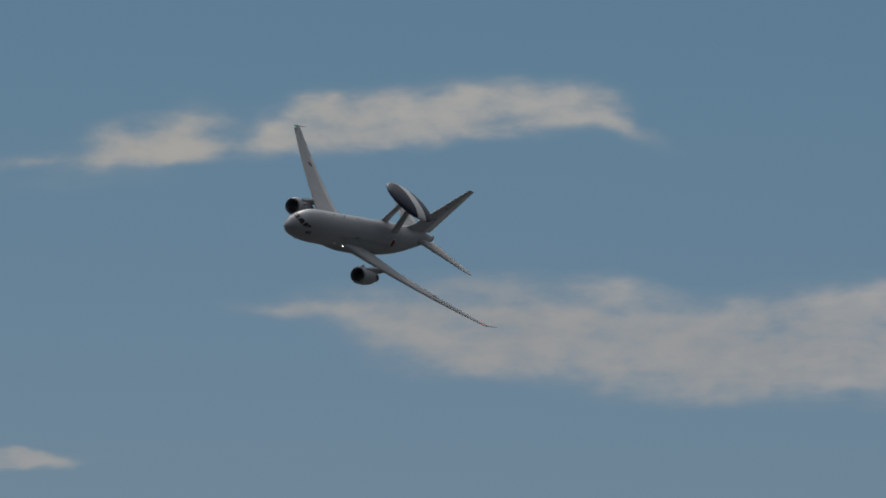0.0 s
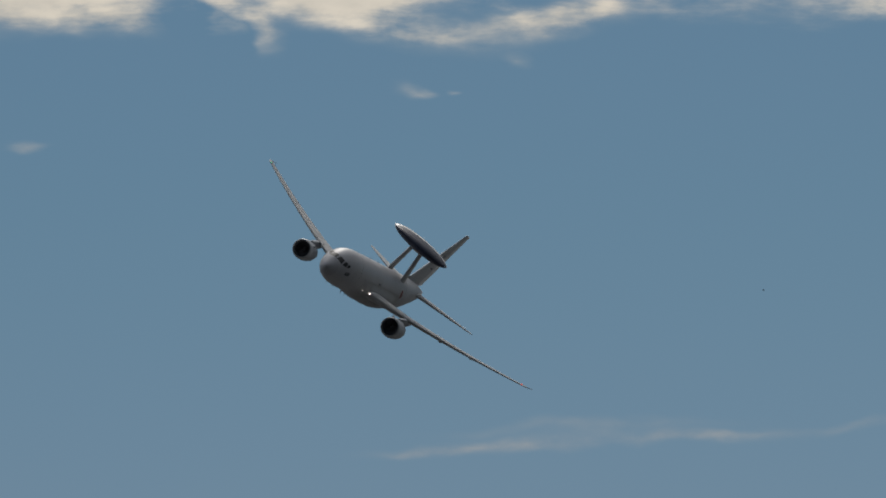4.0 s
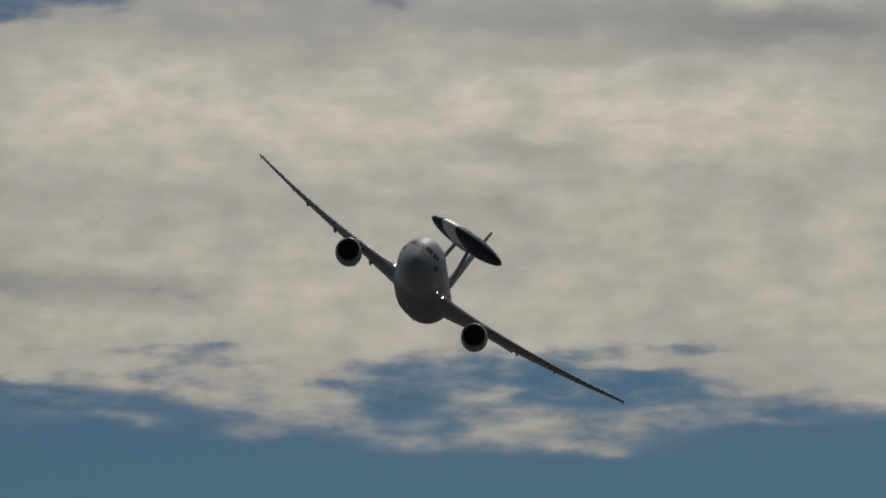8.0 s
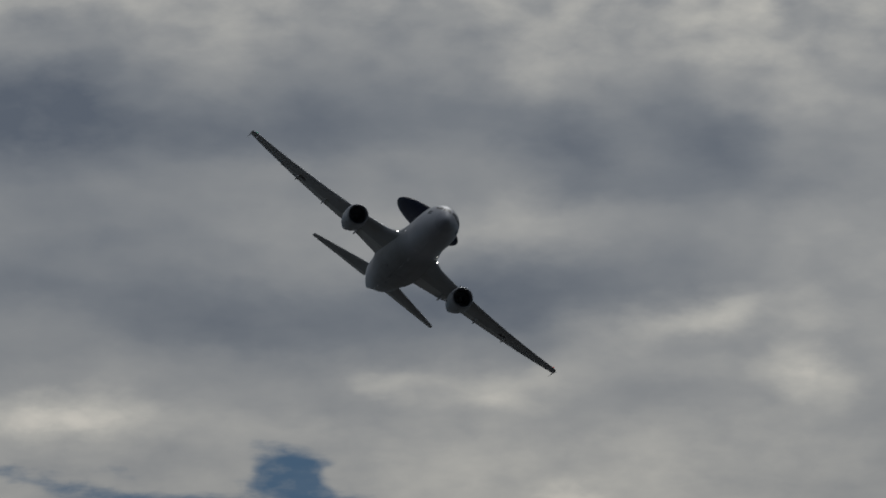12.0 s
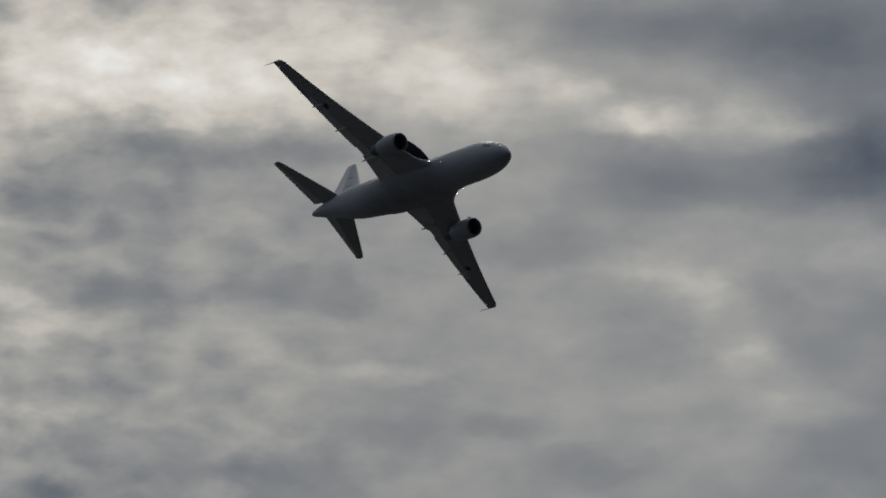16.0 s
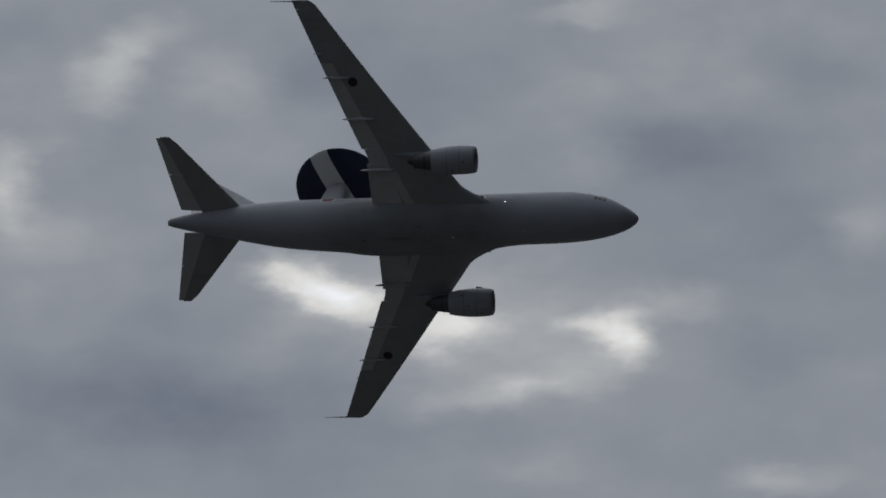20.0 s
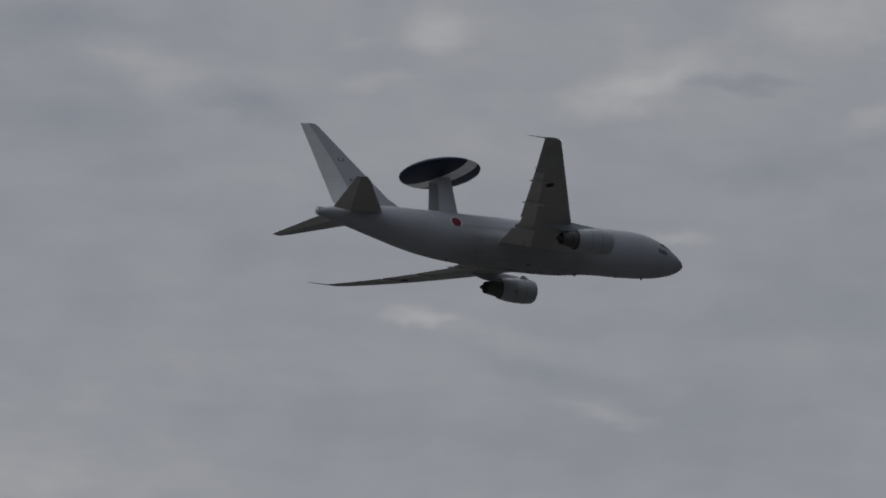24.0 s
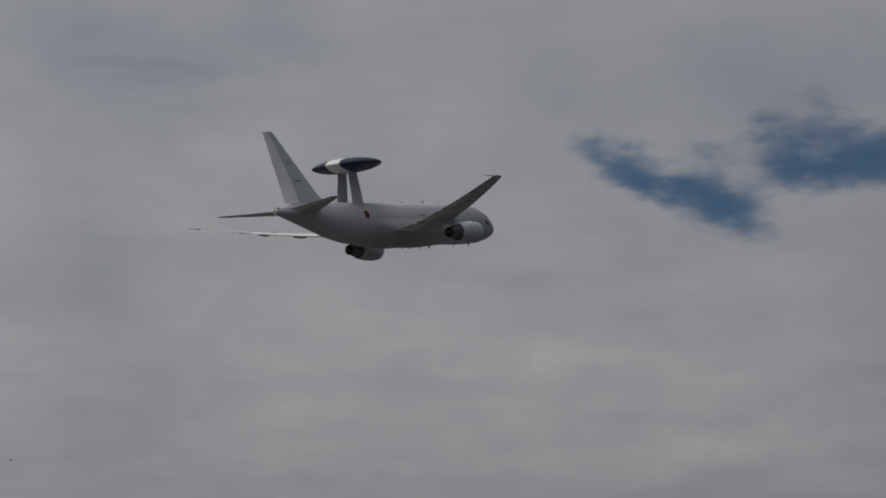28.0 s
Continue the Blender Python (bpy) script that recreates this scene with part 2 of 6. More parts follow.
shade(-14.28, 15.60, 0.47, 0.226, 0, 0.20)
shade(-16.05, 15.85, 1.17, 0.188, 0, 0.10)
shade(-16.46, 15.17, 1.56, 0.263, 0, 0.08)
shade(-14.82, 14.89, 1.17, 0.301, 0, -0.20)
shade(-13.06, 15.20, 1.17, 0.376, 0, -0.20)
shade(-13.35, 14.61, 1.01, 0.414, -5, 0.40)
shade(-13.43, 14.73, 0.39, 0.188, 0, 0.20)
shade(-13.19, 14.41, 0.78, 0.150, 5, 0.20)
shade(-17.93, 14.77, 1.01, 0.301, 0, 0.25)
shade(-15.31, 14.30, 0.39, 0.188, 0, 0.35)
shade(-14.49, 14.28, 0.54, 0.188, 10, 0.30)
shade(-14.74, 14.20, 0.93, 0.113, 0, 0.15)
shade(-17.68, 14.10, 1.16, 0.226, 0, 0.25)
shade(-13.89, 13.35, 0.39, 0.376, 20, 0.30)
shade(-14.09, 13.55, 0.46, 0.188, 0, 0.20)
shade(-12.79, 13.26, 0.70, 0.301, 0, 0.20)
shade(-14.54, 12.99, 0.69, 0.188, 0, 0.20)
shade(-18.28, 13.46, 1.16, 0.150, 0, 0.15)
shade(-16.45, 13.23, 0.93, 0.150, 0, 0.10)
shade(-18.71, 15.19, 1.17, 0.602, 0, -0.25)
shade(-17.16, 15.41, 1.17, 0.376, 0, -0.20)
shade(-17.72, 16.49, 1.18, 0.602, 0, -0.30)
shade(-15.58, 16.59, 1.18, 0.451, 0, -0.20)
shade(-13.93, 15.99, 0.94, 0.376, -10, -0.30)
shade(-14.01, 15.67, 0.94, 0.226, 0, -0.30)
shade(-12.86, 16.02, 1.02, 0.451, -25, -0.35)
shade(-12.57, 15.66, 1.17, 0.376, 0, -0.20)
shade(-15.00, 16.86, 0.94, 0.226, 0, -0.20)
shade(-12.27, 16.89, 0.63, 0.226, 0, -0.25)
shade(-12.77, 16.85, 0.47, 0.301, 0, 0.20)
shade(-14.09, 16.55, 0.47, 0.263, 0, 0.25)
shade(-14.42, 15.40, 1.01, 0.263, 0, 0.20)
shade(-14.59, 16.07, 0.47, 0.226, 0, 0.15)
shade(-16.19, 16.27, 0.63, 0.301, 0, 0.10)
shade(-12.69, 16.63, 0.78, 0.150, 0, 0.25)
shade(-12.11, 16.33, 0.94, 0.263, -10, 0.25)
shade(-15.82, 15.08, 1.56, 0.263, 0, 0.12)
shade(-12.87, 14.84, 0.70, 0.226, 10, 0.40)
shade(-12.22, 14.79, 0.47, 0.301, 40, 0.30)
shade(-12.30, 14.40, 0.54, 0.301, -20, 0.40)
shade(-13.08, 14.44, 0.93, 0.338, 0, -0.30)
shade(-11.98, 14.16, 0.70, 0.376, 0, -0.10)
shade(-14.42, 15.12, 0.93, 0.226, 0, -0.15)
shade(-16.35, 14.64, 1.55, 0.226, 0, -0.15)
shade(-10.99, 19.30, 2.79, 0.902, 0, 0.25)
shade(-10.44, 18.68, 0.95, 0.376, 0, 0.15)
shade(-11.57, 18.51, 0.48, 0.451, 0, 0.20)
shade(-11.12, 19.30, 0.48, 0.150, 0, -0.30)
shade(-10.24, 18.92, 0.64, 0.226, 0, -0.15)
shade(-10.24, 19.35, 0.40, 0.188, 0, -0.20)
shade(-7.64, 19.40, 1.59, 0.226, 0, -0.20)
shade(-6.59, 19.67, 2.00, 0.301, 0, -0.25)
shade(-7.31, 19.12, 0.48, 0.150, 0, -0.15)
shade(-7.02, 18.68, 0.56, 0.226, 0, -0.30)
shade(-5.97, 18.71, 0.79, 0.301, 0, -0.20)
shade(-10.14, 17.22, 1.10, 0.263, 0, -0.40)
shade(-11.25, 17.09, 0.79, 0.301, 0, -0.40)
shade(-10.56, 17.69, 0.63, 0.188, 0, -0.30)
shade(-9.64, 18.01, 0.63, 0.150, 0, -0.20)
shade(-9.23, 17.18, 0.63, 0.188, 0, -0.25)
shade(-6.82, 17.10, 1.42, 0.226, -10, -0.40)
shade(-5.91, 17.13, 0.79, 0.376, 0, -0.40)
shade(-8.65, 16.63, 0.94, 0.301, 0, -0.30)
shade(-7.65, 17.26, 0.47, 0.150, 0, -0.35)
shade(-7.32, 16.74, 0.94, 0.188, 0, -0.30)
shade(-5.80, 16.45, 1.18, 0.301, 0, -0.30)
shade(-11.37, 16.41, 0.94, 0.188, 0, -0.20)
shade(-7.11, 17.69, 0.47, 0.226, 0, -0.15)
shade(-8.07, 16.95, 0.79, 0.226, 0, -0.25)
shade(-10.22, 16.86, 0.47, 0.188, -35, 0.30)
shade(-10.88, 17.29, 0.32, 0.188, 30, 0.25)
shade(-10.79, 16.74, 0.47, 0.113, 0, 0.25)
shade(-7.11, 17.02, 0.47, 0.150, 0, 0.35)
shade(-6.66, 16.82, 0.39, 0.113, -20, 0.25)
shade(-8.36, 17.10, 0.31, 0.188, 0, 0.35)
shade(-9.14, 16.85, 0.09, 0.188, 0, 0.30)
shade(-8.77, 16.87, 0.16, 0.188, 20, 0.30)
shade(-9.14, 17.58, 0.95, 0.150, 0, 0.30)
shade(-10.47, 17.49, 0.63, 0.113, 20, 0.20)
shade(-6.33, 17.29, 0.32, 0.150, -30, 0.30)
shade(-7.73, 17.85, 0.63, 0.226, 0, 0.20)
shade(-6.94, 17.81, 0.39, 0.113, 0, 0.25)
shade(-8.60, 18.93, 0.40, 0.113, 0, 0.15)
shade(-5.59, 16.85, 0.16, 0.451, -20, 0.20)
shade(-8.90, 19.64, 0.96, 0.301, 0, 0.15)
shade(-6.79, 20.24, 2.00, 0.526, -5, 0.70)
shade(-7.50, 20.15, 1.04, 0.376, 0, 0.30)
shade(-5.44, 20.53, 1.45, 0.451, -15, 0.45)
shade(-4.76, 20.18, 0.96, 0.301, -20, 0.50)
shade(-3.84, 20.13, 0.80, 0.226, -15, 0.45)
shade(-3.46, 19.91, 0.48, 0.165, 0, 0.60)
shade(-2.78, 20.48, 1.61, 0.451, 0, -0.50)
shade(-1.73, 20.35, 0.96, 0.752, 0, -0.45)
shade(-1.61, 19.63, 0.72, 0.451, 0, -0.60)
shade(-3.62, 20.61, 0.96, 0.301, 0, -0.35)
shade(-6.15, 19.70, 1.60, 0.226, 0, -0.30)
shade(-3.21, 19.46, 1.20, 0.301, 0, -0.35)
shade(-4.01, 19.03, 0.95, 0.263, 0, -0.30)
shade(-3.84, 19.70, 0.80, 0.188, 0, -0.20)
shade(-6.78, 19.73, 0.96, 0.150, 0, -0.20)
shade(-6.98, 18.70, 1.19, 0.301, 0, -0.25)
shade(-5.77, 18.71, 0.95, 0.301, 0, -0.25)
shade(-7.82, 19.40, 0.64, 0.226, 0, -0.15)
shade(-5.01, 17.76, 1.11, 0.376, 0, -0.35)
shade(-6.63, 17.48, 0.79, 0.226, 0, -0.30)
shade(-7.50, 17.35, 0.63, 0.150, 0, -0.35)
shade(-5.68, 17.48, 0.63, 0.226, 0, -0.25)
shade(-3.60, 17.48, 0.79, 0.226, 0, -0.30)
shade(-2.38, 18.62, 0.48, 0.376, -40, -0.30)
shade(-1.97, 18.30, 0.48, 0.301, 0, -0.25)
shade(-1.86, 17.66, 0.79, 0.376, 0, -0.20)
shade(-4.14, 17.80, 0.47, 0.188, 0, -0.20)
shade(-2.55, 18.30, 0.55, 0.301, 20, 0.35)
shade(-2.19, 17.90, 0.63, 0.226, 0, 0.25)
shade(-5.10, 18.16, 0.63, 0.113, 0, 0.30)
shade(-6.05, 18.27, 0.55, 0.226, 0, 0.20)
shade(-3.34, 18.86, 0.79, 0.226, -10, 0.20)
shade(-7.57, 19.16, 0.48, 0.090, 0, 0.25)
shade(-3.14, 17.99, 0.95, 0.150, 0, 0.15)
shade(-7.81, 18.53, 0.63, 0.451, 0, 0.15)
shade(-2.44, 21.12, 1.21, 0.301, 10, 0.50)
shade(-3.03, 21.03, 0.48, 0.226, 0, 0.30)
shade(-1.42, 21.17, 0.65, 0.188, 0, 0.40)
shade(-3.18, 19.92, 0.48, 0.226, 0, 0.80)
shade(-2.55, 19.89, 0.64, 0.301, 0, 0.40)
shade(-2.08, 19.85, 0.56, 0.150, 0, 0.35)
shade(3.03, 21.19, 0.73, 0.263, 0, 0.45)
shade(-0.31, 18.72, 0.95, 0.301, 0, 0.60)
shade(0.65, 18.84, 0.56, 0.150, -15, 0.70)
shade(0.35, 18.68, 0.79, 0.226, 0, 0.35)
shade(1.69, 18.59, 0.63, 0.150, 0, 0.40)
shade(-1.07, 18.84, 0.95, 0.226, 0, 0.30)
shade(-2.90, 18.74, 0.79, 0.301, -20, 0.35)
shade(-1.49, 18.99, 0.80, 0.188, 0, 0.25)
shade(1.02, 18.64, 0.63, 0.150, 0, 0.30)
shade(-2.79, 21.74, 0.97, 0.301, 0, -0.25)
shade(-0.11, 21.13, 0.64, 0.451, 0, -0.20)
shade(-0.57, 19.63, 1.60, 0.451, 0, -0.40)
shade(0.77, 19.27, 1.59, 0.301, -10, -0.40)
shade(-2.20, 19.50, 1.20, 0.376, 0, -0.25)
shade(2.84, 20.08, 1.60, 0.902, 0, -0.30)
shade(2.01, 20.69, 0.96, 0.602, 0, -0.15)
shade(2.20, 19.14, 1.59, 0.301, 0, -0.25)
shade(2.98, 18.82, 0.79, 0.376, 0, -0.20)
shade(-1.57, 19.31, 0.96, 0.226, 0, -0.20)
shade(-2.43, 20.60, 1.21, 0.301, 0, -0.20)
shade(0.95, 20.22, 0.64, 0.451, 0, 0.10)
shade(6.67, 22.12, 0.49, 0.188, 0, 1.30)
shade(6.99, 22.08, 0.49, 0.150, 0, 0.50)
shade(3.28, 22.91, 0.37, 0.226, 0, 1.00)
shade(3.56, 22.99, 0.65, 0.301, 0, 0.30)
shade(8.63, 20.62, 0.40, 0.188, 0, 0.70)
shade(9.26, 20.53, 0.40, 0.188, 0, 0.60)
shade(8.20, 20.31, 0.80, 0.226, 15, 0.35)
shade(4.45, 20.18, 0.48, 0.188, 0, 0.50)
shade(4.91, 20.40, 1.04, 0.226, 0, 0.30)
shade(5.96, 22.78, 0.73, 0.376, 0, 0.20)
shade(6.61, 22.85, 0.41, 0.376, 0, 0.15)
shade(3.31, 22.43, 0.81, 0.226, 0, 0.20)
shade(3.29, 21.21, 0.65, 0.188, -25, 0.30)
shade(3.93, 20.94, 0.89, 0.301, -15, 0.30)
shade(5.07, 21.82, 0.49, 0.451, 0, 0.30)
shade(5.92, 22.26, 0.81, 0.301, 20, 0.30)
shade(6.94, 21.47, 0.65, 0.150, 0, 0.40)
shade(7.54, 21.31, 0.81, 0.188, 0, 0.25)
shade(7.84, 22.05, 1.30, 0.451, 10, 0.25)
shade(6.43, 20.01, 1.60, 0.301, -10, 0.30)
shade(7.10, 19.88, 0.48, 0.150, 0, 0.25)
shade(8.79, 19.95, 0.32, 0.150, 0, 0.20)
shade(3.07, 19.74, 0.48, 0.150, 0, 0.25)
shade(5.33, 21.27, 0.81, 0.301, -30, 0.25)
shade(4.60, 22.37, 0.89, 0.301, 0, -0.25)
shade(7.25, 22.65, 0.49, 0.226, 0, -0.20)
shade(7.19, 20.83, 1.45, 0.301, 0, -0.25)
shade(3.52, 20.14, 0.96, 0.451, 0, -0.20)
shade(3.20, 21.56, 0.81, 0.451, 0, -0.20)
shade(8.31, 21.57, 1.62, 0.451, 0, -0.10)
shade(8.75, 22.56, 1.63, 0.451, 0, -0.15)
shade(7.81, 22.49, 0.81, 0.226, 0, -0.10)
shade(5.54, 20.72, 0.80, 0.301, 0, -0.15)
shade(7.36, 20.40, 0.80, 0.226, 0, -0.10)
shade(14.68, 23.76, 0.99, 0.226, 0, 0.90)
shade(14.34, 23.60, 0.41, 0.301, 0, 0.60)
shade(14.85, 23.25, 0.57, 0.150, 15, 0.70)
shade(14.46, 23.11, 0.49, 0.188, 0, 0.55)
shade(15.50, 23.46, 0.90, 0.338, -20, 0.70)
shade(15.97, 23.28, 0.65, 0.226, 0, 0.60)
shade(16.41, 23.59, 0.98, 0.376, -15, 0.70)
shade(16.96, 23.30, 0.98, 0.451, -30, 0.75)
shade(16.84, 23.86, 1.23, 0.226, 0, 0.50)
shade(17.43, 23.18, 0.49, 0.451, 0, 0.60)
shade(13.04, 23.76, 0.58, 0.301, 20, 0.35)
shade(12.65, 23.52, 0.49, 0.226, 0, 0.20)
shade(13.02, 21.03, 0.64, 0.263, 5, 0.75)
shade(12.22, 20.82, 0.80, 0.301, 10, 0.50)
shade(13.57, 21.35, 0.48, 0.226, 0, 0.50)
shade(16.37, 21.37, 0.57, 0.188, 0, 0.70)
shade(16.08, 21.42, 0.32, 0.226, 0, 0.30)
shade(11.17, 22.47, 0.65, 0.376, 0, 0.30)
shade(11.80, 22.99, 1.23, 0.376, 0, 0.15)
shade(11.74, 21.69, 0.40, 0.150, 0, 0.25)
shade(14.67, 20.79, 0.97, 0.451, 0, 0.20)
shade(15.01, 21.07, 0.81, 0.226, 0, 0.15)
shade(17.41, 22.43, 0.41, 0.376, 0, 0.30)
shade(17.36, 21.87, 0.49, 0.226, 0, 0.30)
shade(15.53, 21.98, 2.03, 0.226, 0, 0.15)
shade(15.76, 23.60, 0.41, 0.165, -25, -0.40)
shade(14.68, 23.45, 0.41, 0.150, 0, -0.30)
shade(13.73, 23.37, 0.66, 0.301, 0, -0.25)
shade(16.18, 22.88, 1.63, 0.376, -10, -0.30)
shade(12.88, 21.74, 0.97, 0.301, 0, -0.15)
shade(15.94, 20.98, 1.21, 0.301, 0, -0.15)
shade(11.23, 21.40, 0.97, 0.451, 0, -0.10)
shade(17.00, 20.77, 1.21, 0.451, 0, -0.20)
shade(16.60, 22.36, 0.98, 0.301, 0, -0.15)
shade(22.81, 21.89, 1.05, 0.263, -15, 0.90)
shade(22.47, 22.01, 0.65, 0.211, -20, 0.70)
shade(23.49, 21.73, 0.57, 0.263, 0, 0.70)
shade(24.75, 21.65, 0.36, 0.301, 0, 1.20)
shade(24.51, 21.73, 0.32, 0.150, 0, 0.50)
shade(20.86, 23.49, 0.49, 0.376, 35, 0.50)
shade(21.16, 23.73, 0.49, 0.263, 20, 0.30)
shade(20.10, 22.69, 0.33, 0.451, 0, 0.60)
shade(20.33, 22.33, 0.65, 0.301, 0, 0.25)
shade(21.77, 23.42, 0.57, 0.376, 0, 0.30)
shade(23.66, 21.26, 1.21, 0.188, 5, 0.35)
shade(24.34, 21.37, 0.97, 0.226, 10, 0.30)
shade(25.94, 20.68, 0.64, 0.188, 0, 0.40)
shade(24.52, 22.87, 0.49, 0.301, 0, 0.25)
shade(26.61, 22.41, 0.49, 0.301, 0, 0.30)
shade(25.11, 21.88, 0.65, 0.226, 0, 0.30)
shade(24.49, 23.94, 0.58, 0.150, 0, 0.40)
shade(22.20, 23.03, 0.82, 0.451, 0, 0.20)
shade(24.78, 23.35, 1.64, 0.376, 0, 0.10)
shade(24.12, 20.74, 1.21, 0.226, 0, 0.15)
shade(20.40, 22.97, 0.74, 0.301, 0, 0.15)
shade(22.08, 22.12, 0.32, 0.150, 0, 0.40)
shade(21.28, 21.24, 1.45, 0.451, 0, -0.25)
shade(25.43, 23.02, 1.23, 0.376, 0, -0.25)
shade(26.29, 23.52, 0.82, 0.376, 0, -0.20)
shade(21.70, 21.80, 0.97, 0.376, 0, -0.20)
shade(22.37, 23.51, 0.49, 0.451, 0, -0.15)
shade(20.25, 23.76, 0.82, 0.301, 0, -0.15)
shade(25.83, 21.56, 0.81, 0.301, 0, -0.15)
shade(30.60, 23.86, 0.49, 0.451, -20, 0.80)
shade(30.04, 23.87, 0.66, 0.226, 0, 0.50)
shade(31.47, 23.89, 0.66, 0.226, 0, 0.40)
shade(28.49, 23.60, 0.74, 0.602, -30, 0.70)
shade(27.97, 23.87, 0.99, 0.301, 0, 0.35)
shade(31.90, 20.92, 0.40, 0.451, 0, 0.70)
shade(30.53, 21.65, 0.81, 0.301, -20, 0.35)
shade(30.02, 21.93, 0.97, 0.226, 0, 0.25)
shade(29.08, 21.98, 0.49, 0.188, 0, 0.30)
shade(31.70, 22.82, 0.82, 0.301, 0, 0.20)
shade(29.69, 23.08, 1.47, 0.451, 0, -0.25)
shade(29.18, 23.76, 0.66, 0.301, 0, -0.25)
shade(31.19, 20.65, 0.80, 0.226, 0, -0.30)
shade(29.08, 20.79, 1.21, 0.226, 0, -0.20)
shade(31.54, 23.30, 0.82, 0.226, 0, -0.20)
shade(50.50, 20.35, 1.04, 0.263, 0, 0.35)
shade(51.00, 20.44, 0.56, 0.226, 0, 0.20)
shade(51.85, 20.17, 0.48, 0.301, 0, 0.10)
shade(55.78, 20.80, 0.97, 0.376, -20, 0.20)
shade(56.45, 20.35, 0.64, 0.451, 0, 0.20)
shade(54.64, 21.12, 0.64, 0.188, 0, 0.15)
shade(53.75, 19.78, 0.96, 0.376, 0, 0.20)
shade(52.95, 18.95, 1.11, 0.301, 0, 0.30)
shade(55.71, 18.62, 0.79, 0.226, 0, 0.30)
shade(51.16, 18.50, 0.63, 0.113, 10, 0.25)
shade(50.62, 18.06, 1.19, 0.301, 0, 0.10)
shade(52.54, 18.16, 1.19, 0.226, 5, 0.15)
shade(54.37, 18.00, 1.19, 0.301, 0, 0.25)
shade(54.16, 17.84, 0.47, 0.150, 0, 0.15)
shade(56.36, 18.14, 1.19, 0.226, 5, 0.15)
shade(50.57, 21.10, 1.45, 0.226, 0, -0.25)
shade(52.77, 20.73, 2.01, 0.376, 0, -0.20)
shade(53.96, 20.37, 0.96, 0.602, 0, -0.15)
shade(55.43, 19.73, 1.60, 0.451, 0, -0.10)
shade(50.45, 18.69, 1.19, 0.376, 0, -0.25)
shade(51.45, 18.27, 0.95, 0.226, 0, -0.20)
shade(53.62, 18.59, 1.59, 0.301, 0, -0.15)
shade(55.21, 18.86, 1.19, 0.226, 0, -0.20)
shade(54.92, 19.26, 0.64, 0.226, 0, -0.05)
shade(51.00, 20.83, 0.80, 0.150, 0, -0.10)
shade(60.77, 19.72, 0.40, 0.188, 0, 0.25)
shade(58.59, 19.49, 0.80, 0.263, -10, 0.20)
shade(62.11, 19.26, 0.72, 0.226, 10, 0.25)
shade(62.49, 19.45, 0.64, 0.226, 20, 0.20)
shade(63.75, 19.79, 0.96, 0.301, 0, 0.20)
shade(60.31, 19.36, 0.48, 0.113, 0, 0.15)
shade(60.69, 17.72, 0.47, 0.090, 0, 0.25)
shade(62.61, 18.27, 0.40, 0.090, 0, 0.20)
shade(57.84, 16.55, 1.57, 0.301, 0, 0.15)
shade(62.05, 17.01, 0.63, 0.090, -10, 0.15)
shade(60.22, 19.66, 0.32, 0.113, 0, 0.10)
shade(64.03, 19.08, 0.48, 0.150, 20, 0.15)
shade(61.31, 17.56, 1.18, 0.150, -15, 0.10)
shade(59.39, 19.22, 0.64, 0.188, -15, -0.20)
shade(63.03, 19.33, 0.64, 0.090, 0, -0.25)
shade(57.87, 19.75, 0.96, 0.226, 0, -0.15)
shade(63.60, 17.70, 1.18, 0.301, 0, -0.12)
shade(63.32, 18.73, 1.19, 0.226, 0, -0.08)
shade(61.52, 17.36, 1.58, 0.226, -15, -0.08)
shade(57.97, 19.12, 0.96, 0.188, 0, -0.10)
shade(70.27, 18.09, 0.47, 0.090, 20, 0.35)
shade(70.10, 17.94, 0.63, 0.090, -5, 0.20)
shade(66.14, 18.80, 0.32, 0.113, 0, 0.25)
shade(65.76, 18.60, 0.95, 0.188, 0, 0.20)
shade(65.31, 18.40, 0.79, 0.150, -5, 0.20)
shade(67.39, 18.54, 1.03, 0.226, 0, 0.15)
shade(69.22, 16.04, 0.86, 0.105, -12, 0.35)
shade(68.56, 15.85, 0.86, 0.188, 5, 0.35)
shade(69.01, 15.77, 0.78, 0.113, 0, 0.20)
shade(68.31, 15.49, 0.78, 0.150, 0, 0.20)
shade(69.67, 16.32, 0.24, 0.113, 0, 0.20)
shade(65.34, 16.70, 0.79, 0.150, -10, 0.20)
shade(65.91, 17.06, 1.18, 0.226, 0, 0.10)
shade(71.30, 17.61, 0.95, 0.150, -5, 0.12)
shade(68.72, 16.76, 0.24, 0.075, 0, 0.25)
shade(70.46, 16.51, 0.78, 0.113, 0, 0.12)
shade(65.71, 16.47, 1.57, 0.301, 0, 0.10)
shade(66.11, 17.74, 0.95, 0.226, 0, -0.15)
shade(67.65, 16.40, 0.94, 0.188, 0, -0.20)
shade(65.43, 15.71, 0.94, 0.301, 0, -0.25)
shade(65.31, 18.12, 0.79, 0.301, 0, -0.12)
shade(69.22, 16.48, 1.18, 0.226, -10, -0.12)
shade(68.81, 17.75, 1.18, 0.301, 0, -0.10)
shade(70.79, 16.86, 1.18, 0.301, 0, -0.10)
shade(66.95, 16.08, 1.57, 0.301, 0, -0.08)
shade(70.24, 15.96, 1.17, 0.188, -8, -0.12)
shade(72.05, 17.64, 0.63, 0.090, -15, 0.20)
shade(72.64, 16.68, 0.63, 0.090, -15, 0.15)
shade(74.21, 16.37, 1.18, 0.301, 0, 0.15)
shade(75.37, 16.69, 0.94, 0.188, -5, 0.12)
shade(73.85, 15.38, 0.62, 0.188, 0, 0.15)
